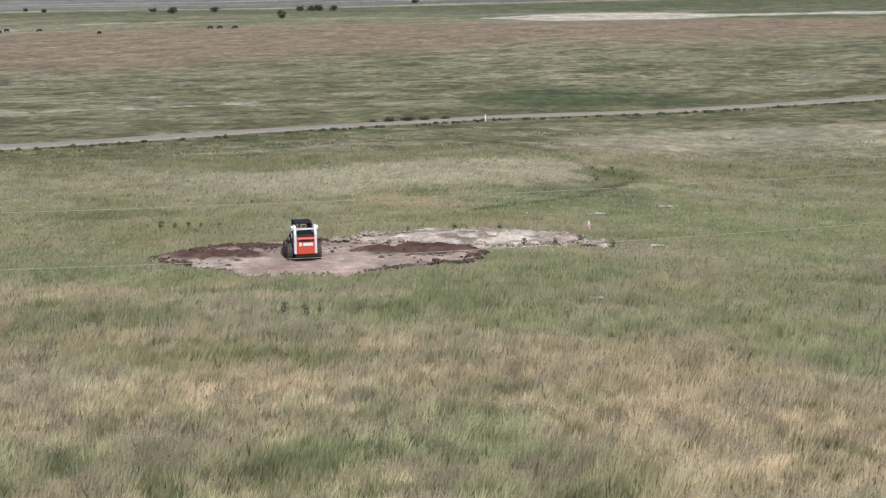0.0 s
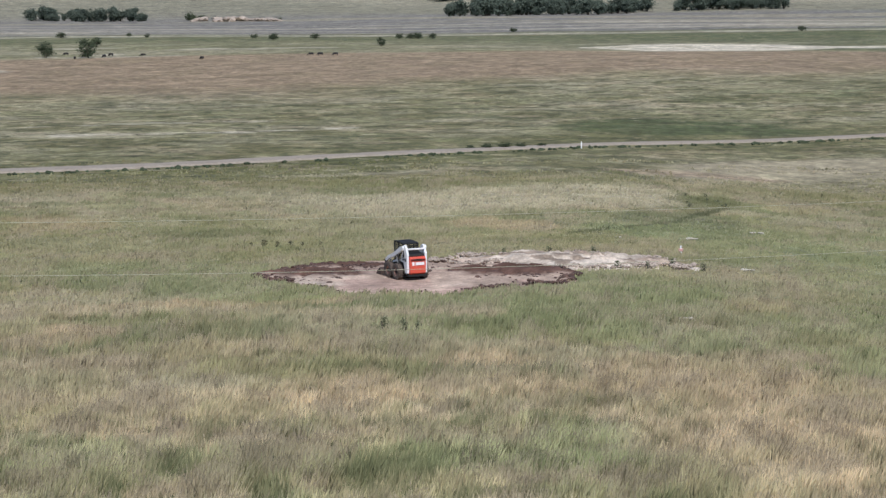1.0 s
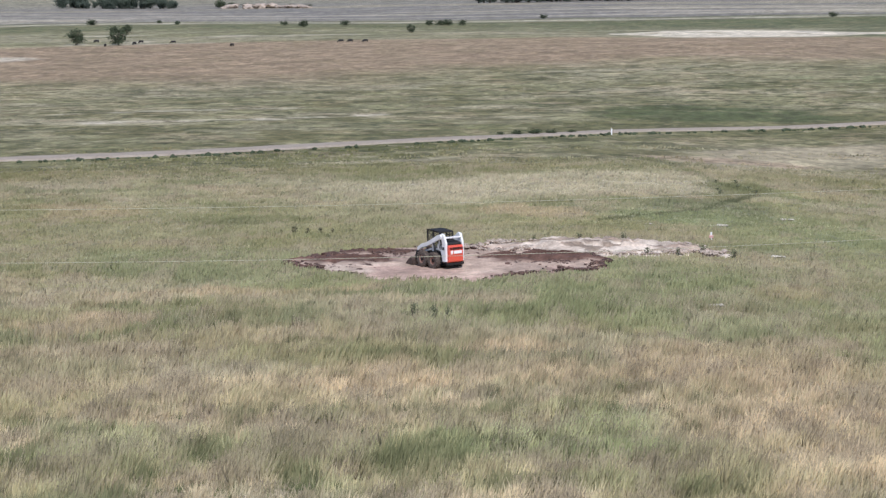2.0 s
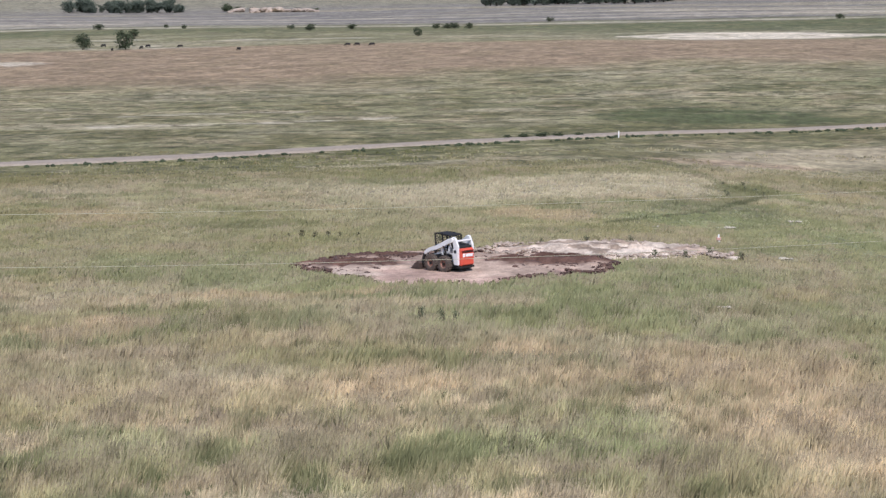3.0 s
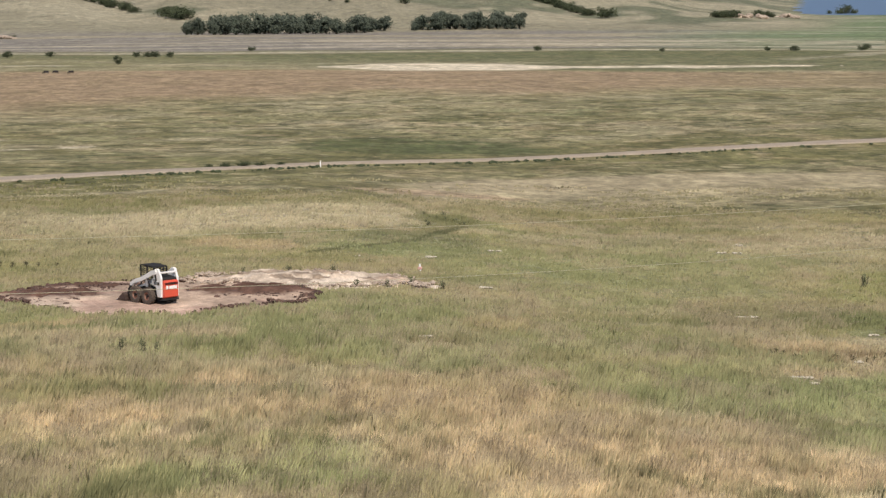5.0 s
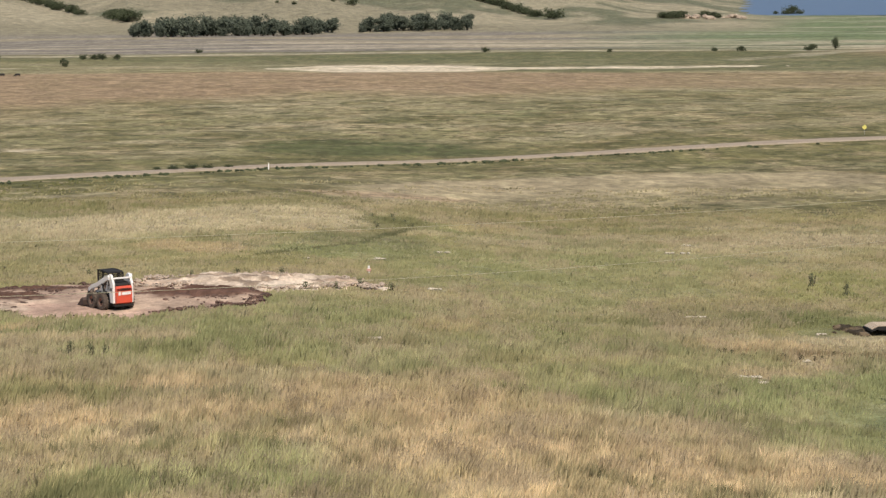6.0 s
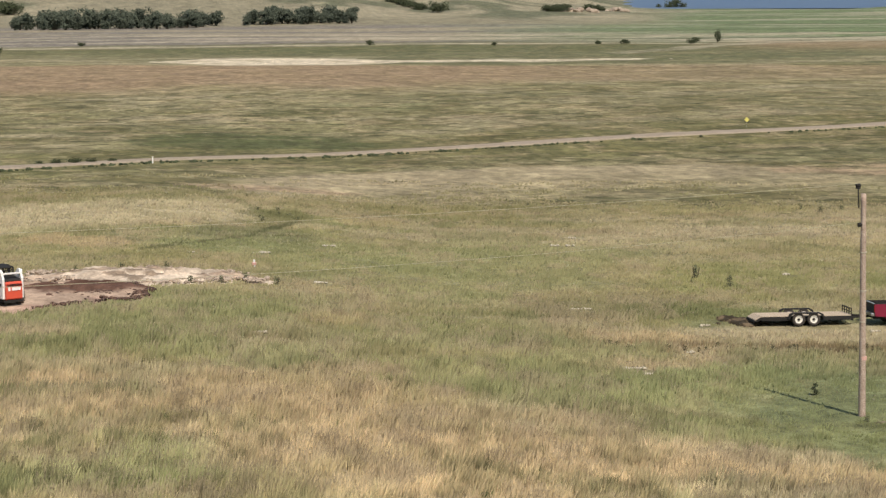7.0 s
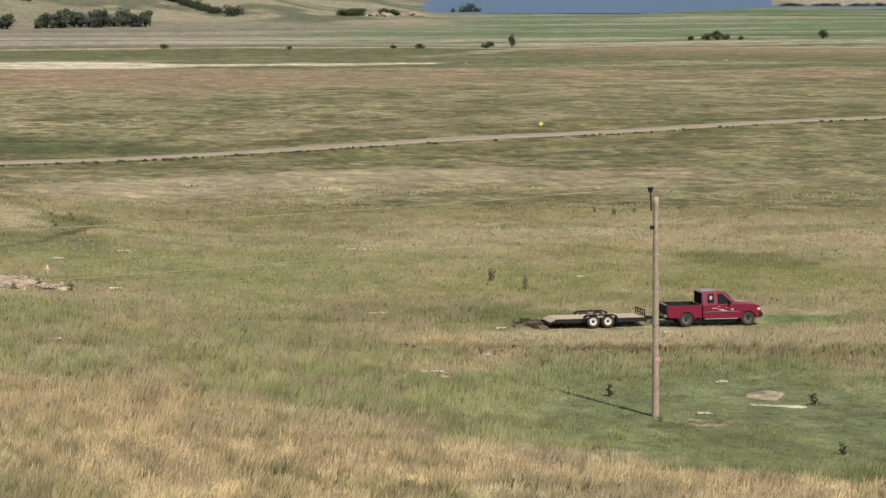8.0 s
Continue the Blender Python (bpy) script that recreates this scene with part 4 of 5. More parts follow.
# ---- vehicles ----
def build_wheel(parent, x, y, radius, width, hub, tyre_mat, rim_mat, lugs=0, name="wheel"):
    """A wheel on its own pivot: tyre with tread, rim and hub."""
    bm = bmesh.new()
    w, r = width / 2, radius
    ring(bm, [(-w * 0.8, hub), (-w, hub * 1.15), (-w, r * 0.86), (-w * 0.8, r * 0.97), (0, r), (w * 0.8, r * 0.97), (w, r * 0.86), (w, hub * 1.15), (w * 0.8, hub)], 28)
    for k in range(lugs):
        a = 2 * math.pi * k / lugs
        for side in (-1, 1):
            made = bmesh.ops.create_cube(bm, size=1.0)["verts"]
            turn = Matrix.Rotation(a + side * 0.11, 3, "X") @ Matrix.Rotation(side * 0.5, 3, "Z")
            for v in made:
                c = turn @ Vector((v.co.x * w * 0.95, v.co.y * 0.07, 0))
                out = Matrix.Rotation(a + side * 0.11, 3, "X") @ Vector((side * w * 0.5, 0, r * 0.985 + v.co.z * 0.05))
                v.co = c + out
    tyre = part("tyre", bm, tyre_mat, None)
    bm = bmesh.new()
    ring(bm, [(-w * 0.75, 0.02), (-w * 0.75, hub * 1.01), (w * 0.75, hub * 1.01), (w * 0.75, hub * 0.86), (w * 0.25, hub * 0.78), (w * 0.32, 0.02)], 24)
    rim = part("rim", bm, rim_mat, None)
    bm = bmesh.new()
    bar(bm, (w * 0.2, 0, 0), (w * 0.75, 0, 0), hub * 0.34, 12)
    bar(bm, (-w * 0.2, 0, 0), (-w * 0.8, 0, 0), hub * 0.34, 12)
    cap = part("hub", bm, MAT_BLACK, None)
    pivot = new(name, tyre.data)
    bpy.data.objects.remove(tyre)
    pivot.matrix_world = pose(x, y, radius, 0, 0, 180 if x < 0 else 0)
    pivot.parent = parent
    rim.parent = pivot
    cap.parent = pivot
    return pivot


LOADER_ROWS = [
    (0.0, -7.45, 122.75, 11.5), (0.5, -7.30, 122.60, 20.0), (1.0, -7.12, 122.35, 28.5), (1.5, -6.92, 121.75, 31.5),
    (2.2, -6.85, 121.50, 41.0), (3.0, -6.80, 121.40, 46.5), (3.5, -6.95, 121.50, 44.5), (4.0, -6.88, 121.40, 44.5),
    (4.5, -6.75, 121.15, 45.0), (5.2, -6.42, 120.4, 38.0), (6.0, -6.02, 119.60, 31.0), (6.5, -5.82, 119.60, 30.8),
    (7.0, -5.62, 119.35, 29.6), (8.0, -5.45, 119.10, 28.5)]


def build_loader():
    m = pose(-7.45, 122.75, 1.47, 0, 0, 11.5)
    t = thing("skid_steer_loader", m, "white and orange-red skid steer loader with black cab", "loader")
    bm = bmesh.new()
    prism(bm, [(-1.2, 0.42), (-1.05, 0.28), (0.75, 0.26), (0.98, 0.42), (0.98, 0.80), (0.55, 0.95), (-1.2, 0.98)], -0.55, 0.55, 0.03)
    part("chassis", bm, MAT_BLACK, t)
    for s in (-1, 1):
        bm = bmesh.new()
        prism(bm, [(-1.28, 0.46), (-0.92, 0.46), (-0.80, 0.95), (-0.30, 1.02), (0.20, 0.92), (0.62, 0.82), (0.62, 0.90), (0.10, 1.06), (-0.62, 1.12), (-0.72, 1.45), (-1.28, 1.45)], s * 0.52 - 0.04, s * 0.52 + 0.04, 0.015)
        part("side_panel", bm, MAT_WHITE, t)
        bm = bmesh.new()
        prism(bm, [(-1.30, 0.42), (-0.98, 0.42), (-0.94, 0.80), (-0.86, 0.96), (-0.56, 1.04), (-0.52, 1.22), (-0.66, 1.42), (-0.68, 1.66), (-0.78, 1.86), (-0.93, 1.93), (-1.08, 1.88), (-1.18, 1.70), (-1.30, 1.44)], s * 0.535 - 0.065, s * 0.535 + 0.065, 0.025)
        upright = part("rear_upright", bm, MAT_WHITE, t)
        bm = bmesh.new()
        prism(bm, [(-0.98, 1.30), (-0.86, 1.30), (-0.80, 1.58), (-0.92, 1.60)], s * 0.602 - 0.008, s * 0.602 + 0.008)
        part("pivot_slot", bm, MAT_BLACK, upright)
        bm = bmesh.new()
        prism(bm, [(-1.02, 1.78), (-0.94, 1.88), (-0.62, 1.80), (-0.20, 1.60), (0.34, 1.37), (0.92, 1.20), (1.20, 1.02), (1.22, 0.86), (1.08, 0.86), (0.80, 1.02), (0.24, 1.17), (-0.30, 1.36), (-0.66, 1.54), (-0.98, 1.64)], s * 0.66 - 0.055, s * 0.66 + 0.055, 0.02)
        arm = part("lift_arm", bm, MAT_WHITE, t)
        bm = bmesh.new()
        prism(bm, [(1.08, 0.94), (1.21, 0.96), (1.44, 0.56), (1.40, 0.30), (1.28, 0.30), (1.24, 0.60)], s * 0.66 - 0.05, s * 0.66 + 0.05, 0.015)
        part("arm_knee", bm, MAT_BLACK, arm)
        bm = bmesh.new()
        bar(bm, (s * 0.66, -0.50, 0.92), (s * 0.68, -0.28, 1.40), 0.05, 10)
        part("lift_cylinder", bm, MAT_BLACK, t)
        bm = bmesh.new()
        prism(bm, [(-0.20, 0.90), (-0.08, 0.90), (-0.02, 1.24), (-0.14, 1.42), (-0.26, 1.40)], s * 0.60 - 0.03, s * 0.60 + 0.03, 0.01)
        part("link_arm", bm, MAT_WHITE, t)
        for k in range(6):
            bm = bmesh.new()
            box(bm, s * 0.602 - 0.008, s * 0.602 + 0.008, -0.96, -0.70, 1.08 + k * 0.05, 1.105 + k * 0.05)
            part("side_louvre", bm, MAT_BLACK, upright)
        bm = bmesh.new()
        bar(bm, (s * 0.42, 1.12, 0.95), (s * 0.42, 1.46, 0.55), 0.04, 10)
        part("tilt_cylinder", bm, MAT_CHROME, t)
        bm = bmesh.new()
        box(bm, s * 0.602 - 0.01, s * 0.602 + 0.01, -1.18, -1.02, 1.06, 1.22)
        part("side_vent", bm, MAT_BLACK, t)
    bm = bmesh.new()
    prism(bm, [(-1.44, 0.44), (-1.30, 0.37), (-1.22, 0.37), (-1.22, 1.31), (-1.34, 1.31), (-1.43, 1.22)], -0.465, 0.465, 0.035)
    door = part("rear_door", bm, MAT_ORANGE, t, "orange-red rear engine door")
    for s in (-1, 1):
        bm = bmesh.new()
        box(bm, s * 0.345 - 0.08, s * 0.345 + 0.08, -1.452, -1.36, 1.08, 1.19, 0.01)
        part("tail_light", bm, surface("dark_red_lens", (0.12, 0.01, 0.01), (0.08, 0.01, 0.01), 0.3), door)
    bm = bmesh.new()
    prism(bm, [(-1.462, 0.86), (-1.40, 0.86), (-1.40, 1.02), (-1.462, 1.02)], -0.16, 0.36, 0.0)
    part("nameplate_bar", bm, MAT_WHITE, door)
    bm = bmesh.new()
    prism(bm, [(-1.464, 0.85), (-1.40, 0.83), (-1.40, 1.05), (-1.464, 1.03)], -0.36, -0.23, 0.0)
    part("emblem", bm, MAT_WHITE, door)
    bm = bmesh.new()
    for k in range(5):
        box(bm, -0.25, 0.25, -1.452, -1.40, 1.08 + k * 0.026, 1.094 + k * 0.026)
    part("vent_slats", bm, MAT_BLACK, door)
    bm = bmesh.new()
    box(bm, -0.55, 0.55, -1.38, -1.22, 0.24, 0.36, 0.03)
    part("rear_bumper", bm, MAT_BLACK, t)
    bm = bmesh.new()
    prism(bm, [(-1.30, 1.36), (-1.24, 1.44), (-0.52, 1.52), (-0.52, 0.95), (-1.22, 0.95)], -0.46, 0.46, 0.03)
    part("engine_cover", bm, MAT_BLACK, t)
    bm = bmesh.new()
    box(bm, -0.55, 0.55, -1.20, -1.08, 1.66, 1.75, 0.03)
    part("cross_tube", bm, MAT_WHITE, t)
    # cab: posts, roof, screens, seat back
    bm = bmesh.new()
    prism(bm, [(-0.55, 1.93), (-0.40, 1.99), (0.30, 2.04), (0.62, 2.03), (0.64, 1.985), (-0.52, 1.90)], -0.46, 0.46, 0.02)
    part("cab_roof", bm, MAT_BLACK, t)
    for s in (-1, 1):
        bm = bmesh.new()
        for a, b in (((-0.50, 0.95), (-0.52, 1.93)), ((0.58, 0.92), (0.62, 2.03)), ((0.05, 1.0), (0.05, 2.04)), ((-0.50, 1.42), (0.60, 1.40)), ((0.58, 0.95), (0.9, 0.85))):
            bar(bm, (s * 0.43, *a), (s * 0.43, *b), 0.04, 6)
        part("cab_frame", bm, MAT_BLACK, t)
        bm = bmesh.new()
        for k in range(12):
            y = -0.46 + k * 0.09
            bar(bm, (s * 0.42, y, 1.02), (s * 0.42, y, 2.0), 0.012, 4)
        for k in range(9):
            bar(bm, (s * 0.42, -0.48, 1.08 + k * 0.105), (s * 0.42, 0.58, 1.08 + k * 0.105), 0.012, 4)
        part("side_screen", bm, MAT_BLACK, t)
    bm = bmesh.new()
    box(bm, -0.43, 0.43, -0.54, -0.50, 1.0, 1.50, 0.01)
    part("rear_panel", bm, MAT_BLACK, t)
    bm = bmesh.new()
    for x in (-0.43, -0.22, 0.22, 0.43):
        bar(bm, (x, -0.52, 1.48), (x * 0.92, -0.52, 1.93), 0.03, 6)
    bar(bm, (-0.43, -0.52, 1.80), (0.43, -0.52, 1.80), 0.022, 6)
    part("rear_screen", bm, MAT_BLACK, t, "open black guard bars behind the cab")
    bm = bmesh.new()
    box(bm, -0.28, 0.28, -0.42, -0.28, 0.95, 1.62, 0.05)
    box(bm, -0.28, 0.28, -0.42, 0.15, 0.90, 1.04, 0.04)
    part("seat", bm, MAT_BLACK, t)
    # bucket
    bm = bmesh.new()
    prism(bm, [(1.42, 0.08), (2.08, 0.03), (2.10, 0.06), (1.52, 0.12), (1.47, 0.33), (1.60, 0.44), (1.58, 0.48), (1.42, 0.36)], -0.90, 0.90, 0.0)
    for s in (-1, 1):
        prism(bm, [(1.44, 0.08), (2.08, 0.04), (1.92, 0.20), (1.60, 0.46), (1.44, 0.34)], s * 0.89 - 0.02, s * 0.89 + 0.02, 0.0)
    bucket = part("bucket", bm, surface("earth_stained_steel", (0.09, 0.055, 0.04), (0.045, 0.035, 0.03), 0.7, scale=5), t, "earth-stained steel bucket")
    bm = bmesh.new()
    box(bm, -0.90, 0.90, 2.08, 2.22, 0.02, 0.05)
    part("cutting_edge", bm, MAT_CHROME, bucket)
    return t, [build_wheel(t, x, y, 0.44, 0.29, 0.22, MAT_MUDDY, MAT_RIM, 18) for x, y in ((-0.76, 0.58), (-0.76, -0.44), (0.76, 0.58), (0.76, -0.44))]


def arch(cy, r, z):
    """Points of a wheel arch from back to front, over the axle at cy."""
    return [(cy - r * math.cos(math.pi * k / 10), max(z, 0.38 + r * math.sin(math.pi * k / 10))) for k in range(11)]


def shell_x(z):
    return 0.93 if z < 1.12 else 0.93 - 0.20 * (z - 1.12) / 0.74


def side_sheet(bm, s, outline, proud=0.008):
    """A thin curved sheet that follows the cab's side."""
    out = [bm.verts.new((s * (shell_x(z) + proud), y, z)) for y, z in outline]
    inn = [bm.verts.new((s * (shell_x(z) - 0.02), y, z)) for y, z in outline]
    f = [bm.faces.new(out), bm.faces.new(inn[::-1])]
    for i in range(len(outline)):
        j = (i + 1) % len(outline)
        f.append(bm.faces.new((out[i], inn[i], inn[j], out[j])))
    bmesh.ops.recalc_face_normals(bm, faces=f)


MAT_ALLOY = surface("worn_alloy", (0.30, 0.29, 0.27), (0.12, 0.115, 0.11), 0.5, 0.5, scale=9)


def build_truck():
    t = thing("pickup_truck", pose(42.26, 114.02, -0.02, 0, -2.2, -95), "dark red extended-cab pickup truck parked in the grass", "truck")
    front, rear = 1.69, -1.69
    bm = bmesh.new()
    prism(bm, [(-0.80, 0.42)] + [(front - 0.55, 0.40)] + arch(front, 0.45, 0.40) + [(2.20, 0.45), (2.37, 0.58), (2.42, 0.80), (2.39, 0.98), (2.26, 1.10), (1.90, 1.175), (1.10, 1.20), (-0.80, 1.15)], -0.93, 0.93, 0.05)
    body = part("body", bm, MAT_RED, t)
    bm = bmesh.new()
    prism(bm, [(1.05, 1.15), (2.18, 1.07), (2.20, 1.13), (1.80, 1.21), (1.05, 1.26)], -0.62, 0.62, 0.03)
    part("hood_bulge", bm, MAT_RED, body)
    # cab above the belt line
    bm = bmesh.new()
    prism(bm, [(-0.82, 1.12), (-0.84, 1.74), (-0.72, 1.83), (0.0, 1.87), (0.32, 1.83), (0.44, 1.77), (1.08, 1.17)], -0.93, 0.93, 0.0)
    for v in bm.verts:
        v.co.x = math.copysign(shell_x(v.co.z), v.co.x)
    bmesh.ops.bevel(bm, geom=bm.edges[:], offset=0.035, segments=2, affect="EDGES")
    cab = part("cab", bm, MAT_RED, t)
    for s in (-1, 1):
        bm = bmesh.new()
        side_sheet(bm, s, [(0.02, 1.18), (0.02, 1.72), (0.30, 1.72), (0.84, 1.20)])
        part("front_side_window", bm, MAT_GLASS, cab)
        bm = bmesh.new()
        side_sheet(bm, s, [(-0.55, 1.22), (-0.50, 1.70), (-0.18, 1.72), (-0.18, 1.22)])
        pane = part("rear_side_window", bm, MAT_GLASS, cab)
        # pale sheet on the pane paints in a white reflection
        bm = bmesh.new()
        side_sheet(bm, s, [(-0.42, 1.42), (-0.40, 1.60), (-0.26, 1.60), (-0.28, 1.42)], 0.012)
        part("pale_reflector", bm, MAT_STONE, pane)
        bm = bmesh.new()
        side_sheet(bm, s, [(-0.095, 0.50), (-0.095, 1.74), (-0.085, 1.74), (-0.085, 0.50)], 0.004)
        part("door_gap", bm, MAT_BLACK, body)
        bm = bmesh.new()
        side_sheet(bm, s, [(0.985, 0.55), (0.985, 1.12), (0.995, 1.12), (0.995, 0.55)], 0.004)
        part("door_gap", bm, MAT_BLACK, body)
        bm = bmesh.new()
        side_sheet(bm, s, [(0.0, 1.02), (0.0, 1.06), (0.16, 1.06), (0.16, 1.02)], 0.03)
        part("door_handle", bm, MAT_CHROME, body)
        bm = bmesh.new()
        side_sheet(bm, s, [(-0.78, 0.74), (-0.78, 0.78), (1.18, 0.78), (1.18, 0.74)], 0.025)
        part("side_moulding", bm, MAT_CHROME, body, "bright strip along the door")
        bm = bmesh.new()
        box(bm, s * 0.98 - 0.02, s * 0.98 + 0.13 * s + 0.02 if s > 0 else s * 0.98 + 0.02, 0.60, 0.72, 1.16, 1.36, 0.02) if s > 0 else box(bm, -1.13, -0.96, 0.60, 0.72, 1.16, 1.36, 0.02)
        part("mirror", bm, MAT_BLACK, cab)
        bm = bmesh.new()
        box(bm, s * 0.72 - 0.16, s * 0.72 + 0.16, 2.27, 2.425, 0.80, 0.97, 0.02)
        part("headlight", bm, MAT_CHROME, body)
        bm = bmesh.new()
        box(bm, s * 0.90 - 0.045, s * 0.90 + 0.045, 2.18, 2.36, 0.82, 0.95, 0.01)
        part("turn_signal", bm, surface("amber_lens", (0.80, 0.62, 0.50), (0.7, 0.5, 0.4), 0.3), body)
        # bed sides
        bm = bmesh.new()
        prism(bm, [(-2.72, 0.52), (-2.60, 0.48)] + arch(rear, 0.45, 0.46) + [(-0.86, 0.46), (-0.86, 1.14), (-2.72, 1.14)], s * 0.90 - 0.045, s * 0.90 + 0.045, 0.02)
        side = part("bed_side", bm, MAT_RED, t)
        bm = bmesh.new()
        box(bm, s * 0.90 - 0.06, s * 0.90 + 0.06, -2.72, -0.86, 1.142, 1.165, 0.008)
        part("rail_cap", bm, MAT_BLACK, side)
        bm = bmesh.new()
        box(bm, s * 0.86 - 0.06, s * 0.86 + 0.06, -2.745, -2.70, 0.72, 1.10, 0.01)
        part("tail_light", bm, surface("red_lens", (0.35, 0.02, 0.02), (0.25, 0.02, 0.02), 0.25), side)
        for cy in (front, rear):
            bm = bmesh.new()
            prism(bm, arch(cy, 0.47, 0.38) + arch(cy, 0.41, 0.38)[::-1], s * 0.945 - 0.02, s * 0.945 + 0.02)
            part("wheel_lip", bm, MAT_RED, body)
        bm = bmesh.new()
        box(bm, s * 0.90 - 0.07, s * 0.90 + 0.07, -0.70, 1.10, 0.36, 0.41, 0.015)
        part("step_bar", bm, MAT_CHROME, t)
        for cy in (front, rear):
            bm = bmesh.new()
            box(bm, s * 0.70 - 0.2, s * 0.70 + 0.18, cy - 0.43, cy + 0.43, 0.5, 0.86)
            part("wheel_well", bm, MAT_BLACK, t)
    bm = bmesh.new()
    box(bm, -0.86, 0.86, -2.70, -0.86, 0.60, 0.68)
    part("bed_floor", bm, MAT_BLACK, t)
    # the tailgate's shade is put into its colour as plain black
    bm = bmesh.new()
    box(bm, -0.84, 0.84, -2.75, -2.68, 0.60, 1.13, 0.02)
    tail = part("tailgate", bm, MAT_BLACK, t, "tailgate coloured black for its shaded face")
    bm = bmesh.new()
    box(bm, -0.84, 0.84, -2.77, -2.66, 1.13, 1.155, 0.006)
    part("tailgate_cap", bm, MAT_CHROME, tail, "bright worn tailgate cap")
    bm = bmesh.new()
    for x in (-0.845, 0.845):
        box(bm, x - 0.008, x + 0.008, -2.66, -0.92, 0.68, 1.13)
    box(bm, -0.83, 0.83, -0.93, -0.915, 0.68, 1.13)
    part("bed_liner", bm, MAT_BLACK, t, "black plastic bed liner")
    bm = bmesh.new()
    box(bm, -0.86, 0.86, -0.90, -0.84, 0.60, 1.13, 0.01)
    part("bed_front_wall", bm, MAT_RED, t)
    bm = bmesh.new()
    prism(bm, [(-0.835, 1.18), (-0.852, 1.74), (-0.80, 1.74), (-0.78, 1.18)], -0.76, 0.76)
    part("rear_window", bm, surface("black_tint", (0.006, 0.006, 0.007), (0.009, 0.009, 0.009), 0.9, gloss=0.05), cab, "black tinted rear window")
    bm = bmesh.new()
    prism(bm, [(0.46, 1.765), (1.06, 1.21), (1.075, 1.22), (0.475, 1.775)], -0.68, 0.68)
    part("windshield", bm, MAT_GLASS, cab)
    bm = bmesh.new()
    box(bm, -0.92, 0.92, -2.92, -2.74, 0.50, 0.66, 0.03)
    part("rear_bumper", bm, MAT_CHROME, t)
    bm = bmesh.new()
    prism(bm, [(2.22, 0.42), (2.44, 0.46), (2.50, 0.56), (2.46, 0.70), (2.28, 0.72)], -0.95, 0.95, 0.03)
    part("front_bumper", bm, MAT_BLACK, t)
    bm = bmesh.new()
    box(bm, -0.50, 0.50, 2.31, 2.45, 0.76, 0.99, 0.02)
    part("grille", bm, MAT_BLACK, body)
    bm = bmesh.new()
    box(bm, -0.5, 0.5, -2.7, 2.2, 0.32, 0.52, 0.03)
    part("frame", bm, MAT_BLACK, t)
    # black slab added to stand in for the shade beneath the truck
    bm = bmesh.new()
    box(bm, -0.80, 0.80, -1.20, 1.18, 0.26, 0.42, 0.02)
    part("underbody", bm, MAT_BLACK, t)
    # scattered pale bars on the right side of the door
    bm = bmesh.new()
    for y0, y1, z0, z1 in ((-0.30, 0.05, 0.93, 0.97), (0.08, 0.34, 0.84, 0.90), (0.20, 0.52, 0.80, 0.84), (0.44, 0.66, 0.96, 0.98), (0.74, 0.88, 0.84, 0.92)):
        side_sheet(bm, 1, [(y0, z0), (y0, z1), (y1, z1), (y1, z0)], 0.006)
    part("door_lettering_bar", bm, surface("pale_pink_bar", (0.62, 0.48, 0.48), (0.5, 0.35, 0.36), 0.6), body)
    for x in (-0.80, 0.80):
        for y in (front, rear):
            build_wheel(t, x, y, 0.375, 0.24, 0.215, MAT_RUBBER, MAT_ALLOY, 0)
    return t


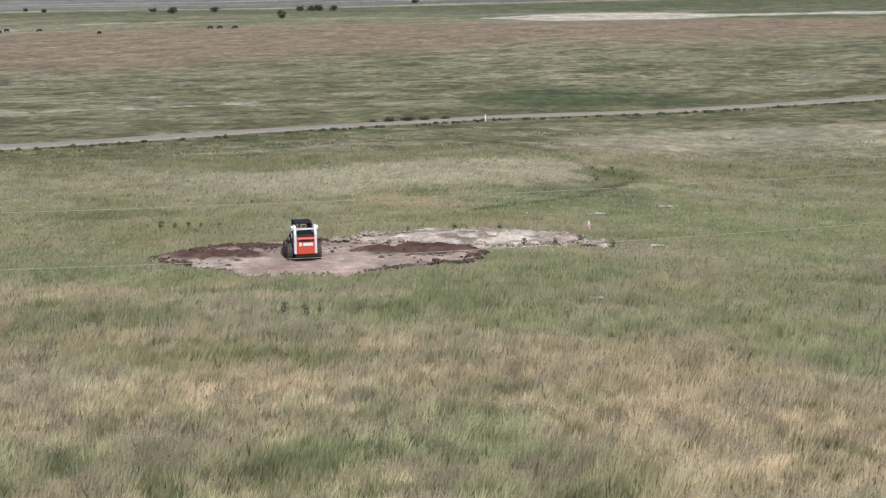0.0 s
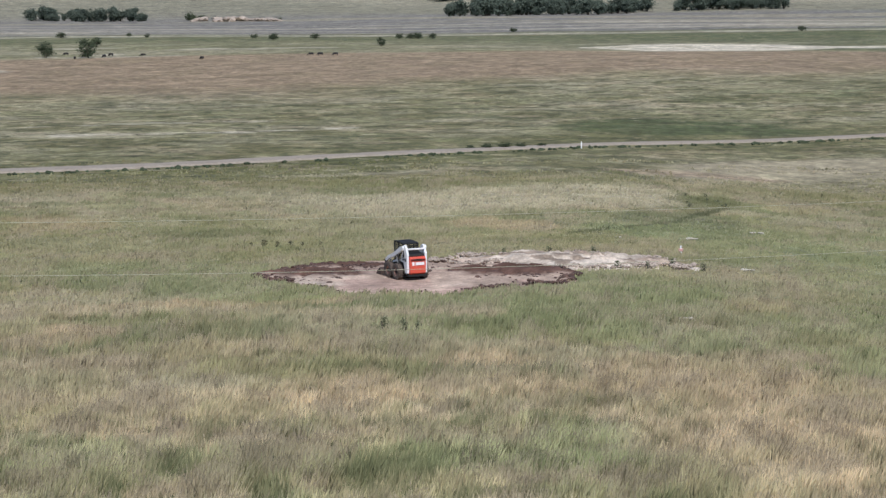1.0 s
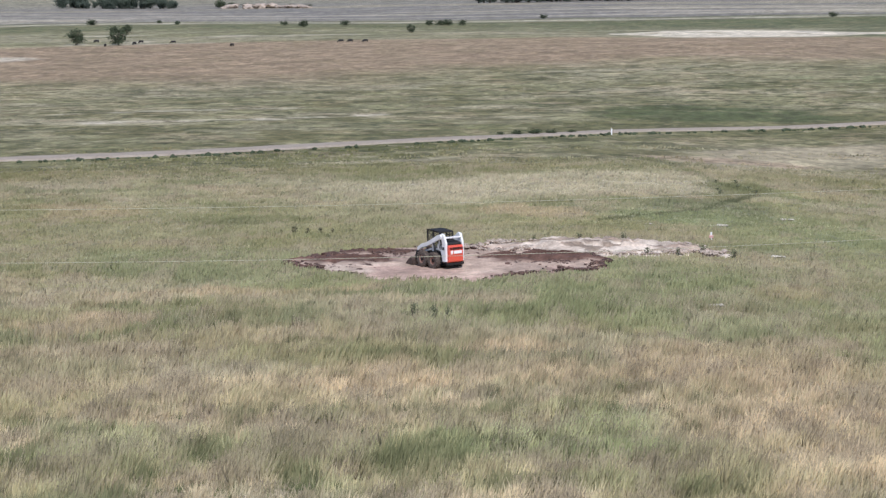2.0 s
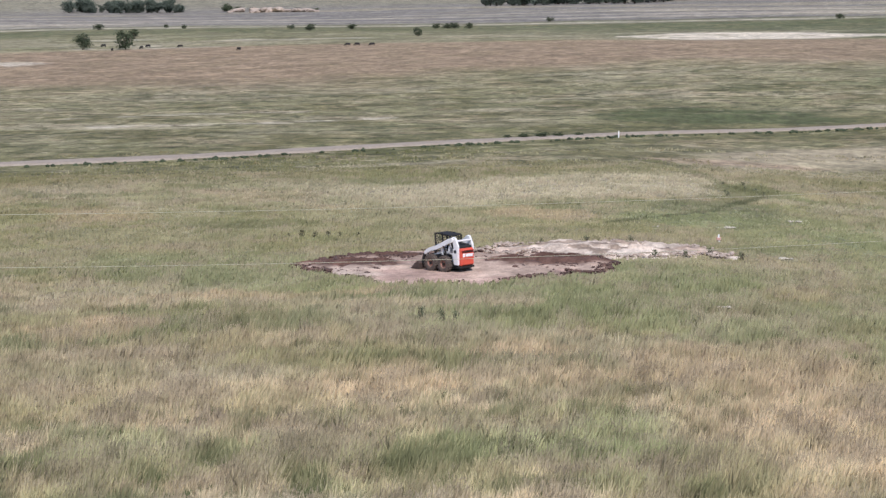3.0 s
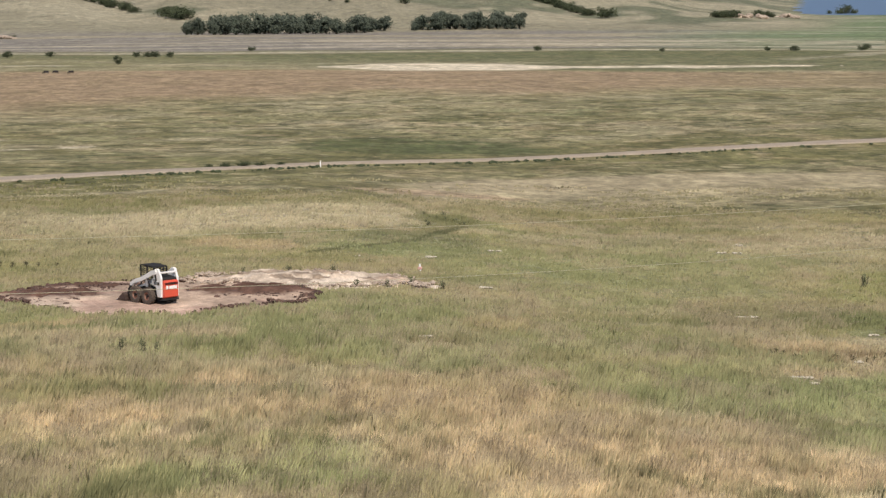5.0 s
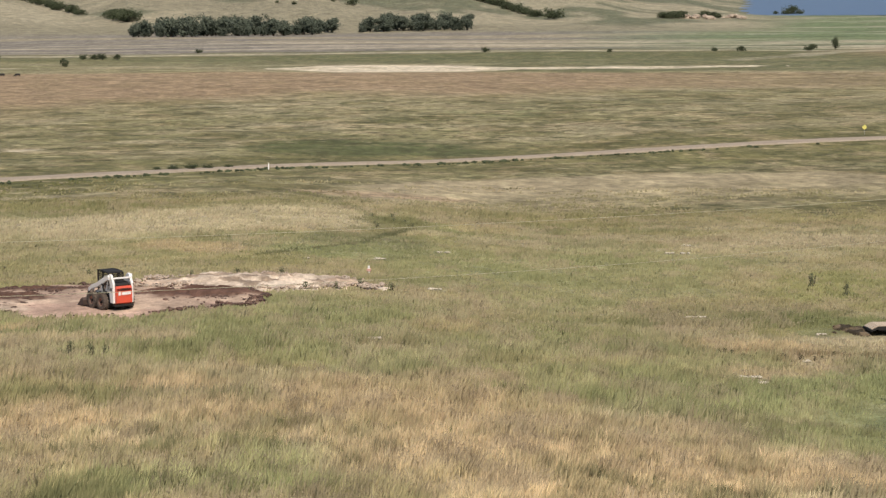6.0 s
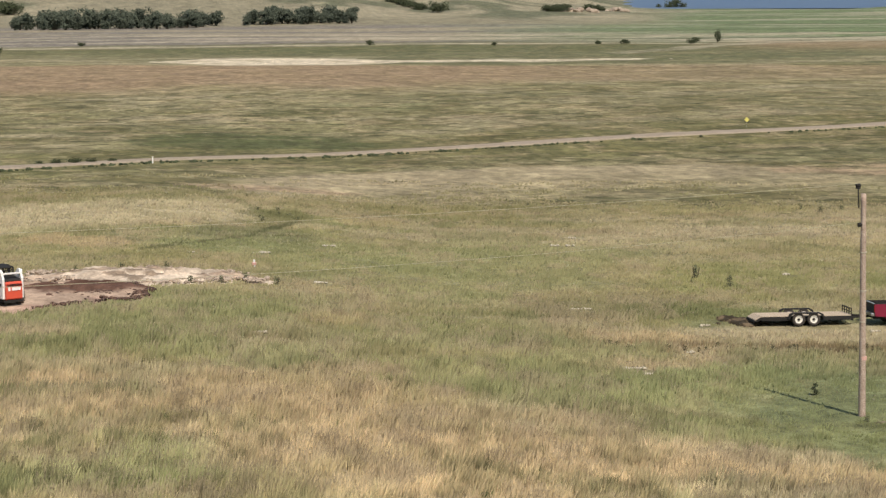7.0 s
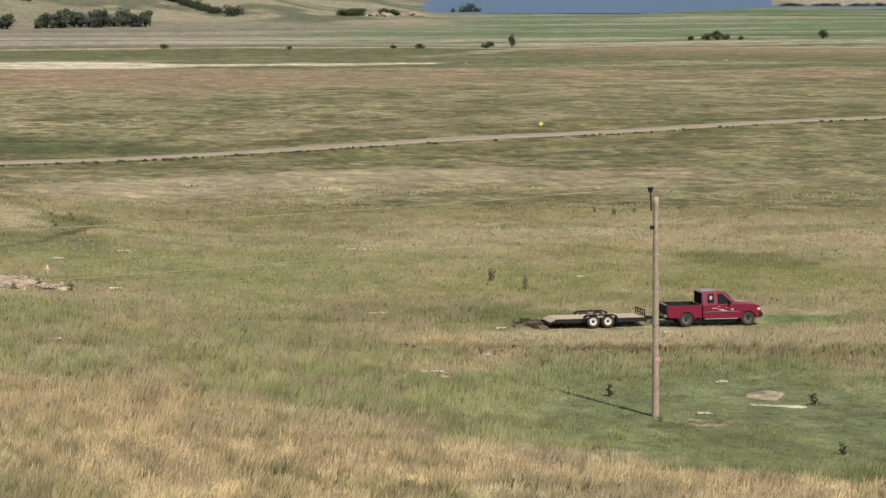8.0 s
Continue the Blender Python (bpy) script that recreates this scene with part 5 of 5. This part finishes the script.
def build_trailer():
    t = thing("flatbed_trailer", pose(36.06, 115.2, -0.18, 0, -2.5, -93.5), "tandem-axle flatbed trailer with a weathered plank deck", "trailer")
    # frame built deeper, so its black also stands in for shade under the deck
    bm = bmesh.new()
    for x in (-0.95, 0.95):
        box(bm, x - 0.04, x + 0.04, -2.35, 2.5, 0.40, 0.60, 0.01)
    for k in range(9):
        box(bm, -0.92, 0.92, -2.3 + k * 0.6, -2.22 + k * 0.6, 0.36, 0.57)
    part("frame", bm, MAT_BLACK, t)
    bm = bmesh.new()
    for x in (-0.95, 0.95):
        prism(bm, [(-2.70, 0.34), (-2.35, 0.46), (-2.35, 0.60), (-2.70, 0.42)], x - 0.04, x + 0.04)
    box(bm, -0.95, 0.95, -2.75, -2.67, 0.32, 0.44, 0.01)
    part("dovetail_frame", bm, MAT_BLACK, t)
    plank = None
    for k in range(11):
        x = -0.86 + k * 0.172
        bm = bmesh.new()
        box(bm, -0.08, 0.08, -2.35, 2.48, 0.605, 0.65, 0.006)
        prism(bm, [(-2.69, 0.43), (-2.36, 0.605), (-2.36, 0.648), (-2.69, 0.47)], -0.08, 0.08)
        if plank is None:
            plank = part("plank", bm, MAT_PLANK, t)
            plank.location.x = x
        else:
            bm.free()
            o = new("plank", plank.data)
            o.parent = t
            o.location.x = x
            o.location.z = 0.004 * ((k * 7) % 3 - 1)
    for s in (-1, 1):
        bm = bmesh.new()
        outline = [(-0.98, 0.50), (-0.88, 0.76), (-0.70, 0.84), (0.70, 0.84), (0.88, 0.76), (0.98, 0.50), (0.90, 0.50), (0.80, 0.70), (0.66, 0.775), (0.20, 0.78), (0.0, 0.76), (-0.20, 0.78), (-0.66, 0.775), (-0.80, 0.70), (-0.90, 0.50)]
        prism(bm, outline, s * 1.12 - 0.13, s * 1.12 + 0.13)
        part("fender", bm, MAT_BLACK, t)
    bm = bmesh.new()
    for x in (-0.92, -0.46, 0.0, 0.46, 0.92):
        bar(bm, (x, 2.46, 0.6), (x, 2.46, 0.98), 0.03, 6)
    bar(bm, (-0.94, 2.46, 0.98), (0.94, 2.46, 0.98), 0.035, 6)
    bar(bm, (-0.94, 2.46, 0.80), (0.94, 2.46, 0.80), 0.025, 6)
    part("bulkhead_rail", bm, MAT_BLACK, t)
    bm = bmesh.new()
    for s in (-1, 1):
        bar(bm, (s * 0.75, 2.45, 0.50), (0.04 * s, 3.65, 0.47), 0.055, 6)
    bar(bm, (0, 3.4, 0.48), (0, 3.78, 0.50), 0.05, 6)
    part("tongue", bm, MAT_BLACK, t)
    bm = bmesh.new()
    bar(bm, (0.12, 3.2, 0.12), (0.12, 3.2, 0.95), 0.035, 8)
    part("jack", bm, MAT_BLACK, t)
    for y in (-0.40, 0.40):
        bm = bmesh.new()
        bar(bm, (-0.98, y, 0.33), (0.98, y, 0.33), 0.04, 8)
        part("axle", bm, MAT_BLACK, t)
    for x in (-1.10, 1.10):
        for y in (-0.40, 0.40):
            build_wheel(t, x, y, 0.345, 0.20, 0.205, MAT_RUBBER, MAT_CREAM, 0).location.z += 0.125
    return t


# ---- pole and wires ----
def build_pole(m):
    pole = thing("utility_pole", m, "weathered wooden utility pole with dark insulators", "utility pole", "power line")
    bm = bmesh.new()
    rng = random.Random(3)
    rows = []
    for k in range(25):
        z = -0.4 + 9.75 * k / 24
        r = 0.154 - 0.045 * k / 24
        rows.append([bm.verts.new((-0.09 * k / 24 + r * math.cos(a) * rng.uniform(0.94, 1.06), r * math.sin(a) * rng.uniform(0.94, 1.06), z)) for a in [2 * math.pi * j / 14 for j in range(14)]])
    for p, q in zip(rows, rows[1:]):
        for j in range(14):
            bm.faces.new((p[j], p[(j + 1) % 14], q[(j + 1) % 14], q[j]))
    bm.faces.new(rows[-1])
    part("shaft", bm, MAT_POLE, pole, smooth=True)
    bm = bmesh.new()
    bar(bm, (-0.28, 0, 8.75), (-0.33, 0, 9.60), 0.03, 6)
    part("top_pin", bm, MAT_BLACK, pole)
    bm = bmesh.new()
    ring(bm, [(-0.10, 0.01), (-0.10, 0.09), (-0.02, 0.13), (0.04, 0.10), (0.12, 0.11), (0.14, 0.01)], 12)
    bmesh.ops.rotate(bm, verts=bm.verts[:], cent=(0, 0, 0), matrix=Matrix.Rotation(radians(90), 3, "Y"))
    bmesh.ops.translate(bm, verts=bm.verts[:], vec=(-0.33, 0, 9.68))
    part("top_insulator", bm, MAT_BLACK, pole)
    for x in (-0.23,):
        bm = bmesh.new()
        bar(bm, (x - 0.08, 0, 8.07), (x + 0.08, 0, 8.07), 0.09, 10)
        part("side_insulator", bm, MAT_BLACK, pole)
    bm = bmesh.new()
    bar(bm, (0, 0, 2.42), (0, 0, 2.58), 0.158, 14, 0.156)
    part("red_band", bm, MAT_PINK, pole, "faded red band around the shaft")
    # straps in pale stone, putting the shaft's whitish highlights into their colour
    for z in (4.0, 5.3, 6.9):
        bm = bmesh.new()
        bar(bm, (-0.0092 * z, 0, z), (-0.0092 * z, 0, z + 0.05), 0.146, 14)
        part("steel_strap", bm, MAT_STONE, pole)
    return pole


def build_wires():
    for name, z0, a, b in (("overhead_wire", 9.68, 0.0070, 0.00066), ("overhead_wire", 8.06, -0.0024, 0.00095)):
        curve = bpy.data.curves.new(name, "CURVE")
        curve.dimensions, curve.bevel_depth, curve.bevel_resolution = "3D", 0.008, 1
        s = curve.splines.new("POLY")
        s.points.add(40)
        for k, p in enumerate(s.points):
            d = 76.0 * k / 40
            p.co = (30.55 - d, 89.9 - 0.645 * d, z0 + a * d + b * d * d, 1)
        me = bpy.data.meshes.new_from_object(bpy.data.objects.new("tmp", curve))
        me.materials.clear()
        me.materials.append(MAT_WIRE)
        tagged(new(name, me), "thin bright sagging overhead power wire", "wire", "power line")


# ---- plants and small things ----
def build_tree(name, h, w, seed, leaf, clumps, leaves, size, label, category, stems=3):
    """Tapered stems with limbs, and a crown of many small leaf sprays with gaps."""
    rng = random.Random(seed)
    t = thing(name, pose(0, 0, -500), label, category)
    bm = bmesh.new()
    tips = []
    for k in range(stems):
        a = 6.28 * k / stems + rng.uniform(-0.5, 0.5)
        top = Vector((math.cos(a) * w * rng.uniform(0.05, 0.22), math.sin(a) * w * rng.uniform(0.05, 0.22), h * rng.uniform(0.5, 0.7)))
        root = Vector((math.cos(a) * w * 0.03, math.sin(a) * w * 0.03, -0.2))
        bar(bm, root, top, h * 0.03, 6, h * 0.012)
        for j in range(3):
            p = root.lerp(top, rng.uniform(0.4, 1.0))
            b = rng.uniform(0, 6.28)
            q = p + Vector((math.cos(b) * w * 0.26, math.sin(b) * w * 0.26, h * rng.uniform(0.05, 0.28)))
            bar(bm, p, q, h * 0.013, 5, h * 0.005)
            tips.append(q)
    part("trunk", bm, MAT_BARK, t)
    verts, faces = [], []
    for k in range(clumps):
        c = rng.choice(tips) if rng.random() < 0.3 else Vector((rng.gauss(0, 0.2) * w, rng.gauss(0, 0.2) * w, h * rng.uniform(0.10, 0.86)))
        c = Vector((c.x, c.y, min(c.z, h * 0.92)))
        reach = rng.uniform(0.10, 0.2) * w
        for j in range(leaves):
            p = c + Vector((rng.gauss(0, 1), rng.gauss(0, 1), rng.gauss(0, 0.75))) * reach * 0.62
            if p.z < h * 0.06:
                continue
            s = size * rng.uniform(0.6, 1.5)
            u = Vector((rng.gauss(0, 1), rng.gauss(0, 1), rng.gauss(0, 1))).normalized() * s
            v = Vector((rng.gauss(0, 1), rng.gauss(0, 1), rng.gauss(0, 1))).normalized() * s
            i = len(verts)
            verts += [p - u * 0.5, p + v * 0.5, p + u * 0.7, p - v * 0.4]
            faces.append((i, i + 1, i + 2, i + 3))
    me = mesh_from("crown", verts, faces, leaf)
    crown = new("crown", me)
    crown.parent = t
    return t


def build_weed(seed, h, leaf_material):
    """An upright clump of stalks with narrow leaves."""
    rng = random.Random(seed)
    t = thing("weed_clump", pose(0, 0, -500), "upright grey-green weed standing above the grass", "weed")
    bm = bmesh.new()
    for k in range(5):
        a = rng.uniform(0, 6.28)
        bar(bm, (0.05 * math.cos(a), 0.05 * math.sin(a), -0.05), (0.16 * math.cos(a), 0.16 * math.sin(a), h * rng.uniform(0.7, 1.0)), 0.012, 5, 0.005)
    part("stalk", bm, MAT_BARK, t)
    verts, faces = [], []
    for k in range(130):
        z = h * rng.uniform(0.05, 0.95)
        a, r = rng.uniform(0, 6.28), abs(rng.gauss(0, 0.14)) * (1.1 - 0.5 * z / h)
        p = Vector((r * math.cos(a), r * math.sin(a), z))
        b = rng.uniform(0, 6.28)
        u = Vector((math.cos(b) * 0.022, math.sin(b) * 0.022, 0))
        v = Vector((rng.gauss(0, 0.05), rng.gauss(0, 0.05), rng.uniform(0.06, 0.16)))
        i = len(verts)
        verts += [p - u, p + u, p + v]
        faces.append((i, i + 1, i + 2))
    leaf = new("foliage", mesh_from("foliage", verts, faces, leaf_material))
    leaf.parent = t
    return t


def plant(master, places, seed, group, stretch=1.0, sink=0.0):
    """Copies of the masters at (x, y, height)."""
    rng = random.Random(seed)
    for k, (x, y, h) in enumerate(places):
        ob, h0 = master[k % len(master)]
        s = h / h0
        m = pose(x, y, float(ground_z(x, y)) - sink, 0, 0, rng.uniform(0, 360)) @ Matrix.Diagonal((s * stretch * rng.uniform(0.85, 1.2), s * stretch * rng.uniform(0.85, 1.2), s, 1))
        tagged(copy_thing(ob, m), group=group)


def thicken(places, n, reach, seed):
    """More of the same close by, for a dense thicket."""
    rng = random.Random(seed)
    return [(x + rng.uniform(-1, 1) * reach * (k > 0), y + rng.uniform(-1, 1) * reach * (k > 0), h * (1 - 0.25 * k * rng.random())) for x, y, h in places for k in range(n)]


def remove_masters(masters):
    for ob, h in masters:
        for o in (*ob.children_recursive, ob):
            bpy.data.objects.remove(o)


def between(a, b, n, rng, h, spread):
    out = []
    for k in range(n):
        f = (k + rng.uniform(-0.3, 0.3)) / max(1, n - 1)
        out.append((a[0] + (b[0] - a[0]) * f + rng.gauss(0, 1), a[1] + (b[1] - a[1]) * f + rng.uniform(0, spread), h * rng.uniform(0.5, 1.35)))
    return out


def build_plants():
    rng = random.Random(21)
    cotton = [(build_tree("cottonwood_tree", 6, 5.6, s, MAT_LEAF_GREY, 70, 34, 0.42, "grey-green leafy tree in a distant shelter row", "tree"), 6) for s in (1, 2, 3)]
    plant(cotton, between((-33, 868), (46, 949), 48, rng, 6.4, 26) + between((59, 962), (103, 965), 27, rng, 6.0, 22), 31, "shelter row trees")
    plant(cotton, between((-196, 878), (-150, 866), 26, rng, 4.4, 8), 32, "shelter row trees")
    remove_masters(cotton)
    lone = [(build_tree("pasture_tree", 4, 4.4, s, MAT_LEAF, 46, 34, 0.24, "lone bushy tree with dark leaves in the pasture", "tree", 2), 4) for s in (4, 5)]
    plant(lone, [(-107, 494, 3.6), (-97, 491, 4.2), (-108, 557, 2.6), (262, 707, 3.4), (301, 711, 3.2), (-37, 543, 2.2)], 33, "pasture trees")
    plant(lone, [(176, 646, 3.9)], 34, "pasture trees", 0.5)
    remove_masters(lone)
    bush = [(build_tree("bush", 2, 3.4, s, MAT_LEAF, 34, 30, 0.22, "low dark green bush in the distant grass", "bush", 4), 2) for s in (6, 7)]
    plant(bush, [(-132, 630, 1.6), (-70, 605, 1.7), (-60, 617, 1.4), (-37, 615, 1.4), (-34, 614, 1.4), (-32, 614, 1.7), (-28, 614, 1.5),
                 (-109, 636, 1.1), (-116, 647, 1.0), (-77, 621, 1.1), (74, 643, 1.4), (-7, 674, 1.2), (107, 628, 1.0), (136, 625, 1.1)], 35, "field bushes")
    plant(bush, [(143, 623, 1.4), (164, 630, 1.5), (171, 652, 1.5), (254, 710, 1.5), (259, 708, 2.2), (267, 712, 1.9), (272, 711, 1.3)], 36, "field bushes")
    plant(bush, [(66, 1164, 3.6), (36, 1148, 1.8), (205, 1294, 3.8), (57, 1175, 1.3), (114, 1197, 2.2), (161, 1109, 5.2), (28, 1166, 1.3),
                 (-131, 864, 3.0), (-156, 1035, 3.1)], 37, "hillside bushes")
    plant(bush, thicken([(-112, 1264, 3.1), (-106, 1264, 4.4), (-99, 1251, 4.4), (-91, 1235, 4.3), (-84, 1209, 4.2), (-76, 1187, 4.1), (-70, 1162, 2.9),
                 (-53, 1111, 4.4), (-46, 1087, 5.4), (-42, 1074, 4.8), (-49, 1095, 5.0)], 2, 4, 1), 38, "hillside bushes", 1.2)
    plant(bush, thicken([(139, 1220, 3.7), (144, 1217, 3.6), (148, 1212, 3.6), (150, 1194, 3.6), (152, 1177, 3.5), (154, 1160, 3.5), (156, 1139, 3.4)], 3, 3.5, 2), 39, "hillside bushes", 1.3)
    plant(bush, thicken([(226, 1163, 3.0), (231, 1167, 3.4), (236, 1173, 3.6), (240, 1185, 3.6), (257, 1205, 3.6), (264, 1216, 3.2)], 2, 4, 3), 40, "hillside bushes", 1.2)
    plant(bush, [(392, 1600, 3.5), (398, 1594, 4.5), (404, 1600, 7.0), (411, 1605, 4.0)], 41, "lakeshore trees", 0.8)
    plant(bush, [(2150 * math.sin(radians(a)), 2150 * math.cos(radians(a)), h) for a, h in ((22.0, 3.5), (22.15, 4.5), (22.3, 4.0), (22.8, 3.5), (23.0, 4.2), (23.2, 4.0), (23.7, 3.6), (23.9, 4.2), (24.3, 4.4))], 50, "lakeshore trees", 2.0)
    plant(bush, [(-122, 868, 1.6), (-112, 862, 1.4), (-103, 850, 1.5), (-96, 850, 1.2), (-128, 872, 1.8)], 42, "hillside bushes", 1.4)
    plant(bush, [(-6.5, 220.6, 0.45), (-5.0, 221.4, 0.6), (-3.2, 222.4, 0.65), (-1.6, 223.6, 0.5), (0.4, 225.0, 0.45)], 46, "road edge bushes", 1.2)
    remove_masters(bush)
    seedling = [(build_tree("seedling_tree", 0.6, 0.5, s, MAT_LEAF, 12, 16, 0.075, "small dark seedling tree in mown grass", "seedling", 2), 0.6) for s in (15, 16)]
    plant(seedling, [(30.4, 95, 0.6), (38.3, 90.6, 0.6), (35.2, 80.4, 0.5)], 47, "seedlings", 0.9)
    remove_masters(seedling)
    weed = [(build_weed(s, 0.7, MAT_WEED), 0.7) for s in (8, 9, 10)]
    rankweed = [(build_weed(s, 0.7, MAT_RANK), 0.7) for s in (11, 12)]
    plant(weed, [(36, 129, 0.75), (35, 133, 0.85), (-6.2, 103.4, 0.7), (-7.1, 103.6, 0.75), (-5.5, 103.1, 0.6), (3.2, 133, 0.55), (-2, 132.4, 0.5), (45, 102, 0.35), (45.6, 101, 0.45), (39, 105, 0.35), (54, 173, 0.5)], 43, "weeds")
    plant(weed, [(55, 171, 0.5), (57, 172, 0.4), (6.1, 127, 0.45), (4.4, 126.4, 0.5), (7.6, 128.2, 0.5), (9.2, 127, 0.5)], 44, "weeds", 1.5)
    strip = [(24 + 23 * k / 120 + rng.uniform(-0.2, 0.2), 109.4 - 7.2 * k / 120 + rng.gauss(0, 0.7), rng.uniform(0.15, 0.34)) for k in range(121) if math.sin(k * 0.41) + rng.random() > -0.1]
    plant(rankweed, strip, 48, "weed strip", 1.6)
    plant(rankweed, [(-18.2, 136.4, 0.25), (-17.4, 136.6, 0.3), (-16.6, 136.8, 0.45), (-15.8, 136.8, 0.35), (-15.0, 136.9, 0.35), (-14.3, 137.0, 0.3), (-19.4, 136.2, 0.22), (-13.2, 137.3, 0.25)], 49, "weed strip", 1.8)
    plant(weed, [(9.5 + 5.5 * rng.random(), 160 + 12 * rng.random(), rng.uniform(0.15, 0.34)) for k in range(9)], 51, "weeds", 2.2)
    remove_masters(rankweed)
    plant(weed, [(30.6, 88.6, 0.25), (-8, 134, 0.4), (0.6, 134.2, 0.4)], 45, "weeds", 2.0)
    remove_masters(weed)


def build_stones():
    rng = random.Random(14)
    for x, y, w in STONES:
        bm = bmesh.new()
        for k in range(9):
            f = rng.uniform(-0.75, 0.75)
            lump(bm, (f * w, rng.uniform(-0.22, 0.22) * w, 0), w * rng.uniform(0.16, 0.38), w * rng.uniform(0.15, 0.3), rng.uniform(0.04, 0.09), rng, 0.3, 1)
        ob = part("flat_stone", bm, MAT_STONE, None, smooth=True)
        tagged(ob, "pale flat stone slab half sunk in grass", "stone", "pasture stones")
        ob.matrix_world = pose(x, y, float(ground_z(x, y)) + 0.05, 0, 0, 0)


def build_bluff(x, y, w, h, seed):
    rng = random.Random(seed)
    bm = bmesh.new()
    for k in range(26):
        f = rng.uniform(-1, 1)
        lump(bm, (f * w, rng.uniform(0, 3), h * (1 - f * f) * rng.uniform(0.1, 0.6)), w * 0.22, 2.0, h * 0.34, rng, 0.3)
    ob = tagged(part("eroded_bluff", bm, MAT_SANDLUMP), "pale eroded bank at the foot of the hill", "bank", "eroded banks")
    ob.matrix_world = pose(x, y, float(ground_z(x, y)), 0, 0, -math.degrees(math.atan2(x, y)))


def build_small_things():
    # pink survey marker
    t = thing("survey_marker", pose(8.5, 135.4, float(ground_z(8.5, 135.4))), "short white stake with faded pink flagging", "marker")
    bm = bmesh.new()
    box(bm, -0.05, 0.05, -0.03, 0.03, -0.1, 0.46, 0.008)
    part("stake", bm, MAT_WHITE, t)
    bm = bmesh.new()
    prism(bm, [(-0.05, 0.12), (0.05, 0.12), (0.06, 0.30), (-0.06, 0.28)], -0.13, 0.13, 0.02)
    part("flagging", bm, MAT_PINK, t)
    # white roadside post
    t = thing("roadside_post", pose(4.3, 223.7, float(ground_z(4.3, 223.7))), "white roadside marker post by the gravel road", "post")
    bm = bmesh.new()
    box(bm, -0.06, 0.06, -0.04, 0.04, -0.1, 0.68, 0.015)
    part("shaft", bm, MAT_WHITE, t)
    bm = bmesh.new()
    box(bm, -0.07, 0.07, -0.05, 0.05, 0.62, 0.69, 0.01)
    part("cap", bm, MAT_STONE, t)
    # yellow sign
    t = thing("road_sign", pose(77.5, 270.7, float(ground_z(77.5, 270.7)), 0, 0, -16), "yellow diamond road sign on a thin post", "road sign")
    bm = bmesh.new()
    bar(bm, (0, 0, -0.2), (0, 0, 0.9), 0.03, 6)
    part("signpost", bm, MAT_CHROME, t)
    bm = bmesh.new()
    box(bm, -0.23, 0.23, -0.02, 0.02, -0.23, 0.23, 0.01)
    bmesh.ops.rotate(bm, verts=bm.verts[:], cent=(0, 0, 0), matrix=Matrix.Rotation(radians(45), 3, "Y"))
    bmesh.ops.translate(bm, verts=bm.verts[:], vec=(0, -0.05, 0.95))
    part("sign_face", bm, MAT_YELLOW, t)
    # grazing cattle
    for x, y, turn in ((-99, 486, 20), (-105, 506, 80), (-94, 493, 160), (-94, 501, 60), (-86, 496, 100), (-70, 475, 40), (-48.3, 487, 90), (-46.3, 487, 85), (-43, 486, 110)):
        c = thing("cow", pose(x, y, float(ground_z(x, y)) - 0.2, 0, 0, turn) @ Matrix.Diagonal((0.62, 0.62, 0.62, 1)), "dark cow grazing far off in the pasture", "cow", "grazing cattle")
        bm = bmesh.new()
        prism(bm, [(-0.9, 0.65), (-0.95, 1.2), (-0.6, 1.32), (0.6, 1.30), (0.85, 1.15), (0.8, 0.7), (0.2, 0.58)], -0.30, 0.30, 0.12)
        part("trunk", bm, MAT_CATTLE, c)
        bm = bmesh.new()
        prism(bm, [(0.75, 1.15), (1.15, 0.75), (1.45, 0.25), (1.32, 0.15), (1.05, 0.45), (0.75, 0.85)], -0.13, 0.13, 0.05)
        part("head", bm, MAT_CATTLE, c)
        for lx in (-0.2, 0.2):
            for ly in (-0.75, 0.65):
                bm = bmesh.new()
                bar(bm, (lx, ly, -0.02), (lx, ly, 0.75), 0.06, 6, 0.10)
                part("leg", bm, MAT_CATTLE, c)


loader, loader_wheels = build_loader()
build_truck()
build_trailer()
build_pole(pose(30.82, 89.9, -0.1))
build_pole(pose(-45.0, 41.2, 4.2, 0, 0, 12))
build_wires()
build_plants()
build_stones()
for spec in ((-124, 861, 6, 2.2, 1), (-113, 850, 8, 2.4, 2), (-101, 846, 6, 1.8, 3), (245, 1174, 9, 3.2, 4), (281, 1242, 6, 3.0, 5)):
    build_bluff(*spec)
build_small_things()


# ---- what moves ----
def motions():
    """The loader backs and turns on the pad; its wheels roll as it goes."""
    rows, spin = [], {-1: 0.0, 1: 0.0}
    wheel_rows = {-1: [], 1: []}
    before = None
    for t, x, y, rz in LOADER_ROWS:
        rows.append((t, pose(x, y, float(ground_z(x, y)) + 0.06, 0, 0, rz)))
        if before is not None:
            bx, by, bz = before
            a = radians((rz + bz) / 2)
            ahead = -(x - bx) * math.sin(a) + (y - by) * math.cos(a)
            for s in (-1, 1):
                spin[s] += math.degrees((ahead + s * radians(rz - bz) * 0.76) / 0.44)
        before = (x, y, rz)
        for s in (-1, 1):
            wheel_rows[s].append((t, spin[s]))
    walk(loader, rows)
    for w in loader_wheels:
        s = -1 if w.location.x < 0 else 1
        x, y, z = w.location
        flip = 180 if s < 0 else 0
        walk(w, [(t, Matrix.Translation((x, y, z)) @ pose(0, 0, 0, -a, 0, 0) @ pose(0, 0, 0, 0, 0, flip)) for t, a in wheel_rows[s]])


motions()
